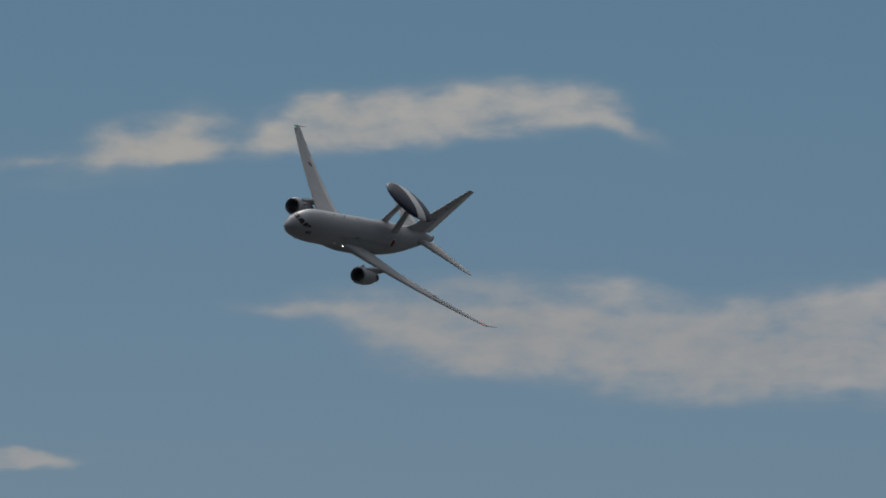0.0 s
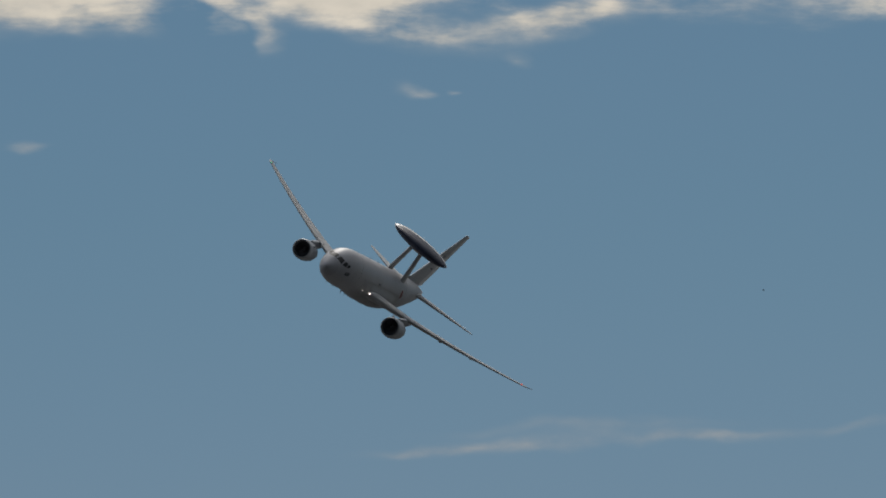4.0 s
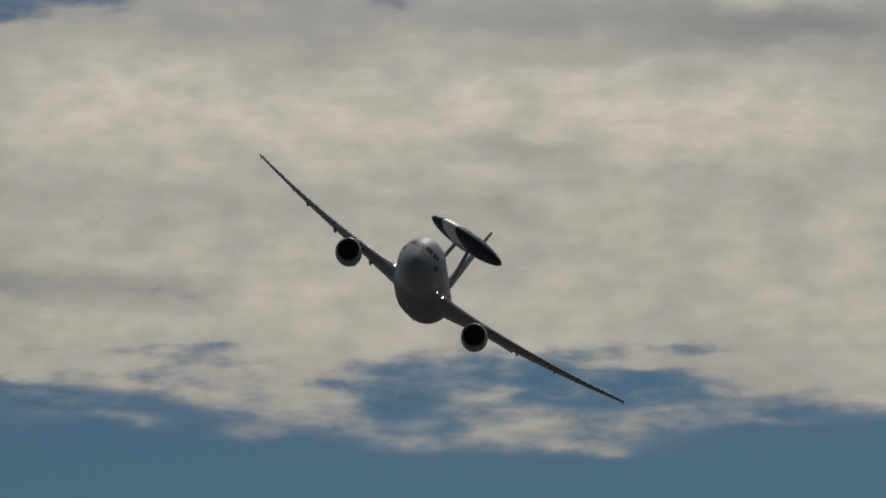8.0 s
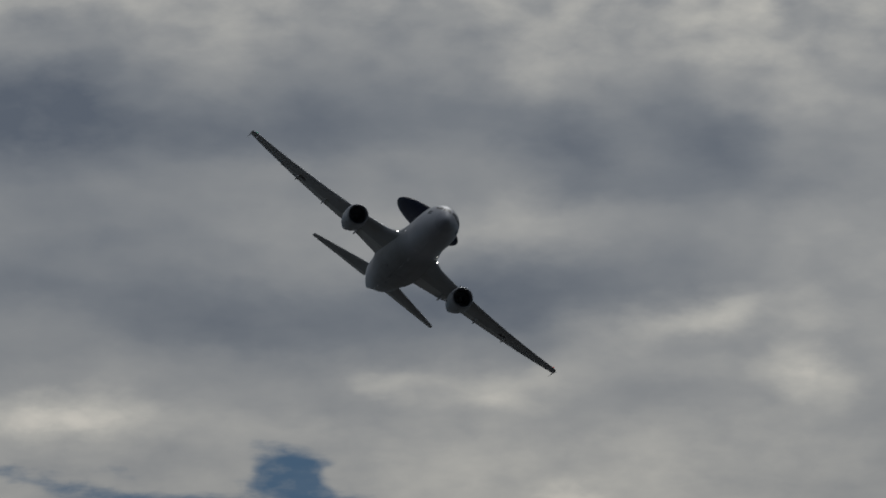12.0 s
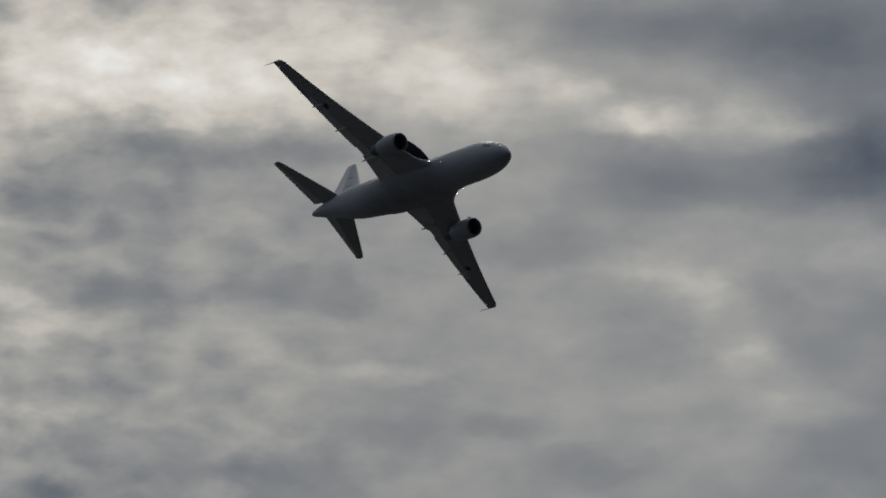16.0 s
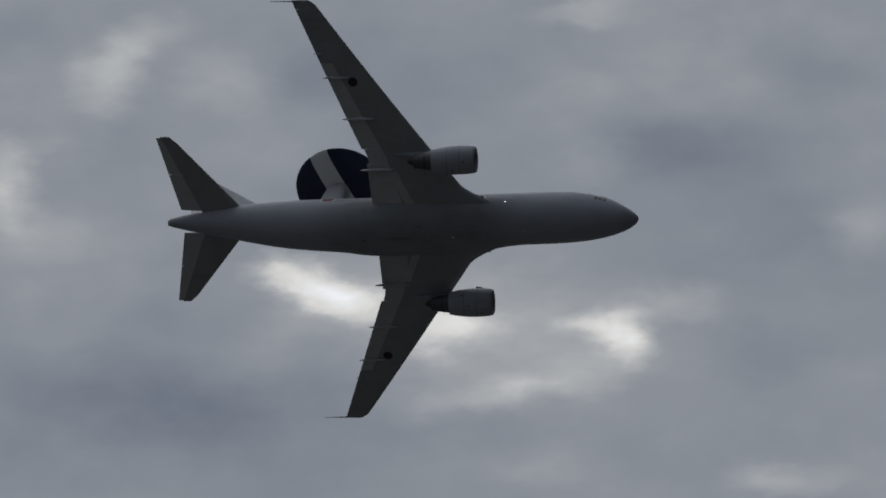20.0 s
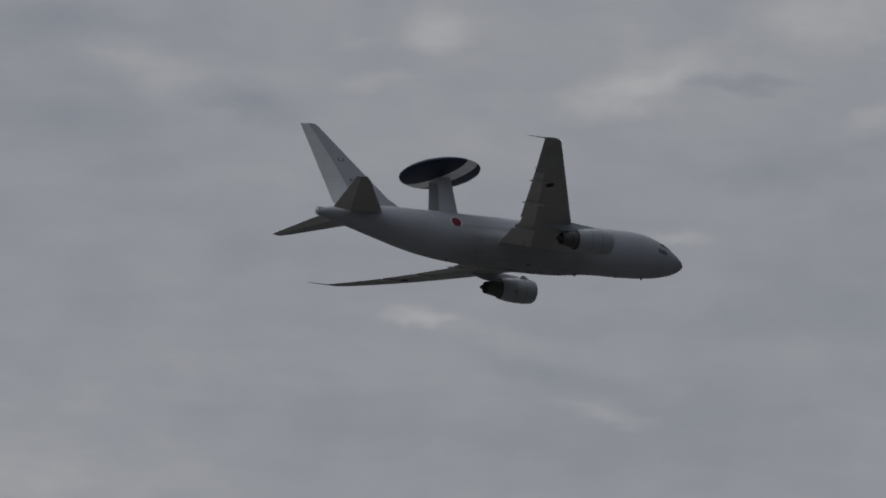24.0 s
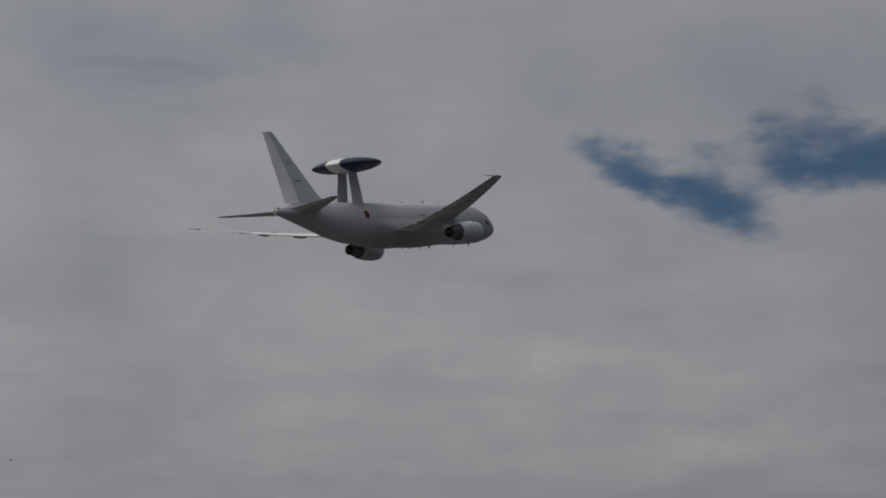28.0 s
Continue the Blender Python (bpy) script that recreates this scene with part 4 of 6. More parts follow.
mild = node(wt, "ShaderNodeVectorMath", {0: node(wt, "ShaderNodeVectorMath", {0: drift, "Scale": 0.28}, operation="SCALE").outputs[0], 1: dome_place}, operation="ADD").outputs[0]
frays = node(wt, "ShaderNodeVectorMath", {0: speckle(wt, dome_place, 2.4, 3, 0.5, (0.7, 1.5, 1), (1.7, 4.1, 0)).outputs["Color"], 1: (-0.5, -0.5, -0.5)}, operation="ADD").outputs[0]
frayed = node(wt, "ShaderNodeVectorMath", {0: frays, 1: (0.45, 0.2, 0), 2: dome_place}, operation="MULTIPLY_ADD").outputs[0]
billow = speckle(wt, mild, 1.15, 4.5, 0.47, (0.92, 1.3, 1), (11.3, 2.9, 0)).outputs[0]
streaks = calc(wt, "ADD", speckle(wt, mild, 1.6, 7, 0.6, (0.5, 2.0, 1), (5.0, 1.0, 0)).outputs[0], -0.5)
fibres = calc(wt, "ADD", speckle(wt, mild, 2.2, 5, 0.55, (0.55, 2.6, 1), (8.0, 3.0, 0)).outputs[0], -0.5)
fluff = calc(wt, "ADD", speckle(wt, mild, 3.2, 4, 0.52, (0.8, 1.5, 1), (2.0, 9.0, 0)).outputs[0], -0.5)
# small cells with bright rims, high up near the sun
cells = node(wt, "ShaderNodeTexVoronoi")
cells.voronoi_dimensions, cells.feature = "2D", "SMOOTH_F1"
wt.links.new(node(wt, "ShaderNodeMapping", {"Vector": torn, "Scale": (1.0, 1.5, 1)}).outputs[0], cells.inputs["Vector"])
cells.inputs["Scale"].default_value, cells.inputs["Smoothness"].default_value = 2.6, 0.8
ripple = calc(wt, "MULTIPLY_ADD", calc(wt, "ADD", cells.outputs["Distance"], -0.42), 1.0, calc(wt, "MULTIPLY", fluff, 1.1))
dapple = calc(wt, "MULTIPLY", ripple, calc(wt, "MULTIPLY", stretch(wt, height_of, 15.9, 17.6, 0.06, 0.48), stretch(wt, azimuth_of, -8.5, -3, 0.9, 0.0)))
SKY_STRENGTH = 0.1
clear_sky = node(wt, "ShaderNodeTexSky")
clear_sky.sky_type, clear_sky.sun_disc, clear_sky.sun_elevation, clear_sky.sun_rotation = "NISHITA", False, SUN_HEIGHT, SUN_AZIMUTH
clear_sky.air_density, clear_sky.dust_density, clear_sky.ozone_density = 1.0, 0.6, 2.5
blue_sky = clear_sky.outputs[0]
hue = node(wt, "ShaderNodeMix", {0: stretch(wt, height_of, 5.5, 9.0), 6: (0.203, 0.258, 0.316, 1), 7: (0.186, 0.263, 0.304, 1)}, data_type="RGBA").outputs[2]
blue_sky = node(wt, "ShaderNodeMix", {0: 1.0, 6: blue_sky, 7: hue}, data_type="RGBA", blend_type="MULTIPLY").outputs[2]
sheet_edge = stretch(wt, calc(wt, "MULTIPLY_ADD", streaks, 0.5, height_of), 9.85, 10.5, -0.35, 1.7)
# the sheet is lumpy towards the sun and smooth away from it
lumps = calc(wt, "MULTIPLY", stretch(wt, azimuth_of, 0, 50, 0.7, 0.4), stretch(wt, height_of, 10, 15, 0.4, 1.0))
# dimmer away from the sun, mostly unseen; added to shade the jet's belly
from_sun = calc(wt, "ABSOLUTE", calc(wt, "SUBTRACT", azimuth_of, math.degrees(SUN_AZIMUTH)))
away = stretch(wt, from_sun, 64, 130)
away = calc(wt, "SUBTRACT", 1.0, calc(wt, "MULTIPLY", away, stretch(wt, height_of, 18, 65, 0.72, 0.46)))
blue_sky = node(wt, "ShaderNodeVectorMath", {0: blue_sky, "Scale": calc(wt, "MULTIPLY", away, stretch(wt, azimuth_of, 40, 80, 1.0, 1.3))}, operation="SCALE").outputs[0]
# an unseen dark sector added to the south-east sky, shading the jet's belly
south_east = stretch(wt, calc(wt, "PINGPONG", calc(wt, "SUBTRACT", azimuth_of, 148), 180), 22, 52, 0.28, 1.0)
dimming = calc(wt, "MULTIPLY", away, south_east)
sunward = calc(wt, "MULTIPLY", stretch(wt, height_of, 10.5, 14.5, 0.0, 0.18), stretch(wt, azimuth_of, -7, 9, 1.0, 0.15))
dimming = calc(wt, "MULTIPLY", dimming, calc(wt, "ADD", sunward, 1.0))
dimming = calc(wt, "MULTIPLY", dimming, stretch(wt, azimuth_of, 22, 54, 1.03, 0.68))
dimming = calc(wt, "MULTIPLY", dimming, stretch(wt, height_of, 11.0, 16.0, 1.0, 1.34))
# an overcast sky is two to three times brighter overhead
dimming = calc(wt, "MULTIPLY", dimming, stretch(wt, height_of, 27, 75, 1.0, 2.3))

# sunlit cream cloud before the sun, cooler cloud away from it
coolness = calc(wt, "MAXIMUM", calc(wt, "MAXIMUM", stretch(wt, azimuth_of, -6, 9), stretch(wt, height_of, 6.0, 8.0, 0.5, 0.0)), stretch(wt, azimuth_of, -60, -30, 1.0, 0.0))

# combed fibres where the sheet is thin and low, and far from the sun
combed = calc(wt, "MAXIMUM", calc(wt, "MULTIPLY", stretch(wt, height_of, 12.0, 15.5, 0.14, 0.04), stretch(wt, height_of, 8.6, 10.0, 0.35, 1.0)), stretch(wt, azimuth_of, 32, 60, 0.04, 0.07))
mottle = calc(wt, "MULTIPLY_ADD", fluff, 0.14, calc(wt, "ADD", calc(wt, "MULTIPLY", calc(wt, "ADD", billow, -0.5), 0.45), dapple))
comb = calc(wt, "MULTIPLY", stretch(wt, height_of, 8.6, 9.6, 0.55, 2.0), stretch(wt, azimuth_of, 60, 80, 1.0, 0.55))
plain_light = calc(wt, "MULTIPLY_ADD", fibres, combed, calc(wt, "MULTIPLY_ADD", mottle, lumps, 0.45))
cast = node(wt, "ShaderNodeMix", {0: coolness, 6: (1.03, 1.0, 0.955, 1), 7: (0.965, 1.0, 1.06, 1)}, data_type="RGBA").outputs[2]
cast = node(wt, "ShaderNodeMix", {0: calc(wt, "SUBTRACT", 1.0, away), 6: cast, 7: (0.85, 0.97, 1.2, 1)}, data_type="RGBA").outputs[2]
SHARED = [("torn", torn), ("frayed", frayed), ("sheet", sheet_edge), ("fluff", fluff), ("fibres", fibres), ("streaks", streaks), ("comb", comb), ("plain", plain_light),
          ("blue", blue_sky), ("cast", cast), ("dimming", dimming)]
KINDS = {"torn": "NodeSocketVector", "frayed": "NodeSocketVector", "blue": "NodeSocketColor", "cast": "NodeSocketColor"}


def sky_part(lo, hi):
    """The sky between two azimuths, with the clouds that reach into it."""
    own = 1 + 1e-4 * len(bpy.data.node_groups)  # no two parts share a spot, which keeps each part of the sky small

    def here(spots):
        return [(*s[:2], s[2] * own, *s[3:]) for s in spots if s[0] + s[2] > lo - 0.4 and s[0] - s[2] < hi + 0.4]
    g = bpy.data.node_groups.new("clouds", "ShaderNodeTree")
    for name, _ in SHARED:
        g.interface.new_socket(name, in_out="INPUT", socket_type=KINDS.get(name, "NodeSocketFloat"))
    g.interface.new_socket("colour", in_out="OUTPUT", socket_type="NodeSocketColor")
    given = {socket.name: socket for socket in g.nodes.new("NodeGroupInput").outputs}
    fluff_here, fibres_here = given["fluff"], given["fibres"]
    body = calc(g, "ADD", calc(g, "MINIMUM", blots(g, given["frayed"], here(WISPS), 0.0), 1.2), given["sheet"])
    holes = blots(g, given["frayed"], here(GAPS), 0.0)
    body = calc(g, "MULTIPLY_ADD", calc(g, "MINIMUM", holes, 1.5), -1.18, calc(g, "MINIMUM", body, 1.68))
    # fibres and tufts fray the edges of the cloud
    fray = calc(g, "MULTIPLY_ADD", calc(g, "ADD", fibres_here, given["streaks"]), given["comb"], calc(g, "MULTIPLY", fluff_here, 2.1))
    fray = calc(g, "MULTIPLY", fray, stretch(g, body, 1.2, 1.6, 1.0, 0.25))
    cover = calc(g, "MULTIPLY_ADD", fray, stretch(g, body, -0.34, 0.6), body)
    cover = stretch(g, cover, -0.35, 1.25)
    # a thin veil hangs in the gaps
    veil = stretch(g, calc(g, "MULTIPLY_ADD", fibres_here, 0.8, fluff_here), -0.1, 0.3, 0.0, 0.42)
    cover = calc(g, "MAXIMUM", cover, calc(g, "MULTIPLY", veil, stretch(g, holes, 0.1, 0.6)))
    # thick and thin places, in stops
    thin = blots(g, given["torn"], here(SHADES), 0.0)
    light = calc(g, "MULTIPLY_ADD", calc(g, "MULTIPLY", thin, 0.48), calc(g, "MULTIPLY_ADD", fluff_here, 0.9, 1.0), given["plain"])
    tone = node(g, "ShaderNodeValToRGB", {0: calc(g, "MULTIPLY", light, 0.7)})
    ramp = tone.color_ramp
    ramp.elements[0].position, ramp.elements[0].color = 0.0, (0.12, 0.138, 0.17, 1)
    ramp.elements[1].position, ramp.elements[1].color = 1.0, (1.15, 1.1, 1.0, 1)
    for at, colour in ((0.154, (0.21, 0.223, 0.242, 1)), (0.315, (0.335, 0.335, 0.33, 1)), (0.49, (0.52, 0.5, 0.455, 1)), (0.7, (0.86, 0.79, 0.68, 1))):
        ramp.elements.new(at).color = colour
    tinted = node(g, "ShaderNodeMix", {0: 1.0, 6: tone.outputs[0], 7: given["cast"]}, data_type="RGBA", blend_type="MULTIPLY").outputs[2]
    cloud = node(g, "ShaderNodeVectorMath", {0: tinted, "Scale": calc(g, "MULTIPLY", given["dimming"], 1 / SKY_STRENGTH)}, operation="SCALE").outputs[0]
    both = node(g, "ShaderNodeMix", {0: cover, 6: given["blue"], 7: cloud}, data_type="RGBA").outputs[2]
    g.links.new(both, g.nodes.new("NodeGroupOutput").inputs[0])
    used = wt.nodes.new("ShaderNodeGroup")
    used.node_tree = g
    for name, socket in SHARED:
        wt.links.new(socket, used.inputs[name])
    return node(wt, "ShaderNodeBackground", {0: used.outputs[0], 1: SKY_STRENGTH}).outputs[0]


marks = sorted(s[0] for s in WISPS + GAPS + SHADES)
cuts = [marks[len(marks) * k // 16] for k in range(1, 16)]


def sky_parts(lo, hi, inner):
    """Splits the sky at the middle cut, again and again, so that each look upwards meets few clouds."""
    if not inner:
        return sky_part(lo, hi)
    k = len(inner) // 2
    low, high = sky_parts(lo, inner[k], inner[:k]), sky_parts(inner[k], hi, inner[k + 1:])
    return node(wt, "ShaderNodeMixShader", {0: calc(wt, "GREATER_THAN", azimuth_of, inner[k]), 1: low, 2: high}).outputs[0]


node(wt, "ShaderNodeOutputWorld", {0: sky_parts(-400, 400, cuts)})


# ---- materials ----
def surface(name, colour, rough=0.45, metal=0.0, vary=0.12, grain=3.0, coat=0.0, bump=0.0, glow=0.0, streak=0.0, shine=0.3):
    """A painted or bare surface: two sizes of blotches, wear in the gloss, an optional fine relief."""
    m = bpy.data.materials.new(name)
    m.use_nodes = True
    t = m.node_tree
    p = t.nodes["Principled BSDF"]
    place = node(t, "ShaderNodeTexCoord").outputs["Object"]
    large = speckle(t, place, 0.35, 4, 0.6).outputs[0]
    small = speckle(t, place, grain, 6, 0.65).outputs[0]
    mixed = calc(t, "MULTIPLY_ADD", large, 0.6, calc(t, "MULTIPLY", small, 0.4))
    if streak:
        run = speckle(t, place, 1.0, 5, 0.6, (0.12, 3.0, 3.0)).outputs[0]
        mixed = calc(t, "MULTIPLY_ADD", calc(t, "ADD", run, -0.5), streak, mixed)
    lo = tuple(c * (1 - vary) for c in colour) + (1,)
    hi = tuple(min(1, c * (1 + vary)) for c in colour) + (1,)
    ramp = node(t, "ShaderNodeMix", {0: stretch(t, mixed, 0.3, 0.7), 6: lo, 7: hi}, data_type="RGBA").outputs[2]
    t.links.new(ramp, p.inputs["Base Color"])
    t.links.new(stretch(t, small, 0.2, 0.8, max(0.02, rough - 0.08), min(1, rough + 0.08)), p.inputs["Roughness"])
    p.inputs["Metallic"].default_value = metal
    p.inputs["Specular IOR Level"].default_value = shine
    p.inputs["Coat Weight"].default_value = coat
    if bump:
        t.links.new(node(t, "ShaderNodeBump", {"Height": small, "Strength": bump, "Distance": 0.02}).outputs[0], p.inputs["Normal"])
    if glow:
        p.inputs["Emission Color"].default_value = (*colour, 1)
        p.inputs["Emission Strength"].default_value = glow
    return m


PAINT = surface("grey aircraft paint", (0.395, 0.4, 0.425), 0.5, vary=0.07, streak=0.35, shine=0.42)
TAIL_PAINT = surface("light grey tail fin paint", (0.475, 0.487, 0.5), 0.55, vary=0.07, streak=0.35)
FIN_PAINT = surface("pale grey control surface paint", (0.74, 0.74, 0.73), 0.55, vary=0.06, streak=0.3)
WING_PAINT = surface("grey wing paint", (0.36, 0.37, 0.38), 0.55, vary=0.08, streak=0.2)
UNDER_PAINT = surface("brown-grey wing underside", (0.37, 0.367, 0.362), 0.6, vary=0.10, streak=0.2)
BELLY_PAINT = surface("darker grey belly paint", (0.31, 0.313, 0.318), 0.6, vary=0.12, streak=0.35)
FLAP_PAINT = surface("worn grey flap paint", (0.58, 0.57, 0.555), 0.55, vary=0.08, streak=0.2)
SLAT_PAINT = surface("grey slat paint", (0.37, 0.37, 0.365), 0.5, vary=0.1, streak=0.4)
NOSE_PAINT = surface("darker grey nose cone paint", (0.36, 0.362, 0.39), 0.55, vary=0.06, shine=0.35)
DOME_DARK = surface("black radar dome coating", (0.024, 0.031, 0.058), 0.55, vary=0.2, shine=0.18)
DOME_PALE = surface("pale grey radar dome band", (0.64, 0.64, 0.63), 0.4, vary=0.05)
STRUT_PAINT = surface("grey strut paint", (0.4, 0.405, 0.415), 0.42, vary=0.06)
GLASS = surface("dark cockpit glass", (0.015, 0.017, 0.02), 0.5, vary=0.1)
COWL_PAINT = surface("grey engine cowl paint", (0.395, 0.41, 0.432), 0.5, vary=0.07, streak=0.3, shine=0.42)
LIP_METAL = surface("bare metal intake lip", (0.36, 0.365, 0.375), 0.5, metal=0.5, vary=0.08)
HOT_METAL = surface("heat-stained nozzle metal", (0.10, 0.09, 0.082), 0.5, metal=0.7, vary=0.25)
CORE_METAL = surface("worn steel core cowl", (0.13, 0.127, 0.125), 0.5, metal=0.4, vary=0.2)
FAN_DARK = surface("dark titanium fan", (0.16, 0.165, 0.18), 0.45, metal=0.3)
DUCT_DARK = surface("dark intake lining", (0.2, 0.205, 0.225), 0.6)
MARK_RED = surface("faded red marking paint", (0.165, 0.02, 0.026), 0.55, vary=0.12)
MARK_DULL = surface("dull dark red marking paint", (0.05, 0.03, 0.033), 0.6, vary=0.15)
MARK_WHITE = surface("white marking paint", (0.72, 0.72, 0.70), 0.5, vary=0.05)
MARK_DARK = surface("dark grey lettering paint", (0.07, 0.075, 0.085), 0.5, vary=0.1)
MARK_FAINT = surface("mid grey emblem paint", (0.22, 0.225, 0.24), 0.5, vary=0.1)
BLADE_PAINT = surface("mid grey aerial paint", (0.28, 0.285, 0.295), 0.45, vary=0.1)
LAMP_WHITE = surface("lit landing lamp", (1.0, 0.93, 0.8), 0.2, glow=11.0)
LAMP_SMALL = surface("small lit lamp", (1.0, 0.92, 0.8), 0.3, glow=0.12)
LAMP_RED = surface("red position lamp", (1.0, 0.12, 0.06), 0.2, glow=0.5)
LAMP_GREEN = surface("green position lamp", (0.1, 0.9, 0.45), 0.2, glow=0.3)
TARMAC = surface("worn airfield tarmac", (0.065, 0.065, 0.064), 0.85, vary=0.3, grain=40, bump=0.4)
FEATHER = surface("dark bird plumage", (0.045, 0.04, 0.038), 0.8, vary=0.3, grain=30)


def belly_fade(m, hull_grey):
    """Darker grey under the wing, with a ragged fade to hull grey fore and aft."""
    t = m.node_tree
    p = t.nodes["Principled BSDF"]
    muted = p.inputs["Base Color"].links[0].from_socket
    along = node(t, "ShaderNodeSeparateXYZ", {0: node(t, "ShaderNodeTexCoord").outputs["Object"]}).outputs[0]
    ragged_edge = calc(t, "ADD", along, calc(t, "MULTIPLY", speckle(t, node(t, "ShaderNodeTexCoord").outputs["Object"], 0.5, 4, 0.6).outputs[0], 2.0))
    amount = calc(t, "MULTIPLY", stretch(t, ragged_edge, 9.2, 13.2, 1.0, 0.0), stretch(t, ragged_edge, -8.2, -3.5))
    mix = node(t, "ShaderNodeMix", {0: amount, 6: (*hull_grey, 1), 7: muted}, data_type="RGBA").outputs[2]
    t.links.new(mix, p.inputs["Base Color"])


belly_fade(BELLY_PAINT, (0.395, 0.4, 0.425))


# ---- mesh helpers ----
def linked(name, verts, faces, material, parent=None, smooth=35, label=""):
    """One mesh object from vertices and faces, with its normals outwards."""
    mesh = bpy.data.meshes.new(name)
    mesh.from_pydata([tuple(v) for v in verts], [], faces)
    bm = bmesh.new()
    bm.from_mesh(mesh)
    bmesh.ops.remove_doubles(bm, verts=bm.verts, dist=1e-5)
    bmesh.ops.recalc_face_normals(bm, faces=bm.faces)
    bm.to_mesh(mesh)
    bm.free()
    mesh.materials.append(material)
    if smooth:
        for f in mesh.polygons:
            f.use_smooth = True
        mesh.set_sharp_from_angle(angle=radians(smooth))
    ob = new(name, mesh)
    if parent:
        ob.parent = parent
    if label:
        tagged(ob, label=label)
    return ob


def skin(rings, caps=True, closed=True):
    """Vertices and faces of a loft through rings of equal length."""
    n = len(rings[0])
    verts = [v for ring in rings for v in ring]
    faces = []
    for i in range(len(rings) - 1):
        for j in range(n if closed else n - 1):
            k = (j + 1) % n
            faces.append((i * n + j, i * n + k, (i + 1) * n + k, (i + 1) * n + j))
    if caps:
        faces += [tuple(range(n)), tuple(range((len(rings) - 1) * n, len(rings) * n))]
    return verts, faces


def turned(profile, count=32, centre=(0, 0, 0), caps=False):
    """A body turned about the x axis: profile of (station, radius)."""
    rings = [[(24 - s + centre[0], centre[1] + r * math.cos(2 * math.pi * k / count), centre[2] + r * math.sin(2 * math.pi * k / count))
              for k in range(count)] for s, r in profile]
    return skin(rings, caps)


def between(table, x):
    """A smooth reading of a table of rows (x, a, b, ...)."""
    rows = [np.array(r, float) for r in table]
    if x <= rows[0][0]:
        return rows[0][1:]
    for i in range(len(rows) - 1):
        a, b = rows[i], rows[i + 1]
        if x <= b[0]:
            h = b[0] - a[0]
            u = (x - a[0]) / h

            def slope(j):
                p, q = rows[max(j - 1, 0)], rows[min(j + 1, len(rows) - 1)]
                return (q[1:] - p[1:]) / (q[0] - p[0])
            return ((2 * u**3 - 3 * u**2 + 1) * a[1:] + (u**3 - 2 * u**2 + u) * h * slope(i)
                    + (3 * u**2 - 2 * u**3) * b[1:] + (u**3 - u**2) * h * slope(i + 1))
    return rows[-1][1:]


# ---- ground: never in view, but it closes the place below and throws light up ----
def build_ground():
    rings = [[(r * math.cos(2 * math.pi * k / 64), r * math.sin(2 * math.pi * k / 64), -0.4 * (r > 300)) for k in range(64)]
             for r in (0.5, 40, 300, 1200, 4200)]
    verts, faces = skin(rings, caps=False)
    faces.append(tuple(range(64)))
    tagged(linked("ground", verts, faces, TARMAC), label="flat worn tarmac airfield reaching the horizon", category="ground", kind="structure")


build_ground()

# ---- the jet ----
jet = new("radar_aircraft")
tagged(jet, label="light grey twin-engined radar jet with striped dome, flying and banking", category="aircraft")

# station from the nose, height of the middle, half width, half height
HULL = [(0, -1.2, 0.02, 0.02), (0.12, -1.2, 0.3, 0.3), (0.5, -1.17, 0.66, 0.64), (1.2, -1.08, 1.1, 1.1), (2, -0.94, 1.47, 1.53),
        (3, -0.77, 1.82, 1.93), (4.2, -0.62, 2.12, 2.28), (5.5, -0.5, 2.34, 2.52), (7, -0.45, 2.47, 2.66), (8.5, -0.45, 2.515, 2.7),
        (20, -0.45, 2.515, 2.7), (31, -0.45, 2.515, 2.7), (34, -0.31, 2.45, 2.58), (37, 0.02, 2.2, 2.28), (40, 0.42, 1.8, 1.86),
        (43, 0.75, 1.32, 1.35), (45.5, 0.92, 0.88, 0.85), (46.9, 0.97, 0.56, 0.53), (47.5, 0.97, 0.4, 0.38)]


def hull(s, angle, out=0.0):
    """A point of the hull at a station; angle in degrees from the top towards the jet's left."""
    z, w, h = between(HULL, s)
    a = radians(angle)
    return Vector((24 - s, (w + out) * math.sin(a), z + (h + out) * math.cos(a)))


def hull_ring(s, count=48):
    return [hull(s, 360 * k / count) for k in range(count)]


def hull_patch(name, corners, material, parent, out=0.02, steps=6, thick=0.03, label=""):
    """A thin plate that follows the hull, inside four corners (station, angle)."""
    top, low = [], []
    for i in range(steps + 1):
        u = i / steps
        for j in range(steps + 1):
            v = j / steps
            s, a = [(1 - u) * ((1 - v) * corners[0][k] + v * corners[3][k]) + u * ((1 - v) * corners[1][k] + v * corners[2][k]) for k in (0, 1)]
            top.append(hull(s, a, out))
            low.append(hull(s, a, out - thick))
    n = steps + 1
    faces = []
    for i in range(steps):
        for j in range(steps):
            a = i * n + j
            faces.append((a, a + 1, a + n + 1, a + n))
            faces.append((a + n * n, a + n + n * n, a + n + 1 + n * n, a + 1 + n * n))
    rim = [j for j in range(n)] + [i * n + n - 1 for i in range(1, n)] + [n * n - 1 - j for j in range(1, n)] + [(n - 1 - i) * n for i in range(1, n - 1)]
    for k in range(len(rim)):
        a, b = rim[k], rim[(k + 1) % len(rim)]
        faces.append((a, b, b + n * n, a + n * n))
    return linked(name, top + low, faces, material, parent, label=label)


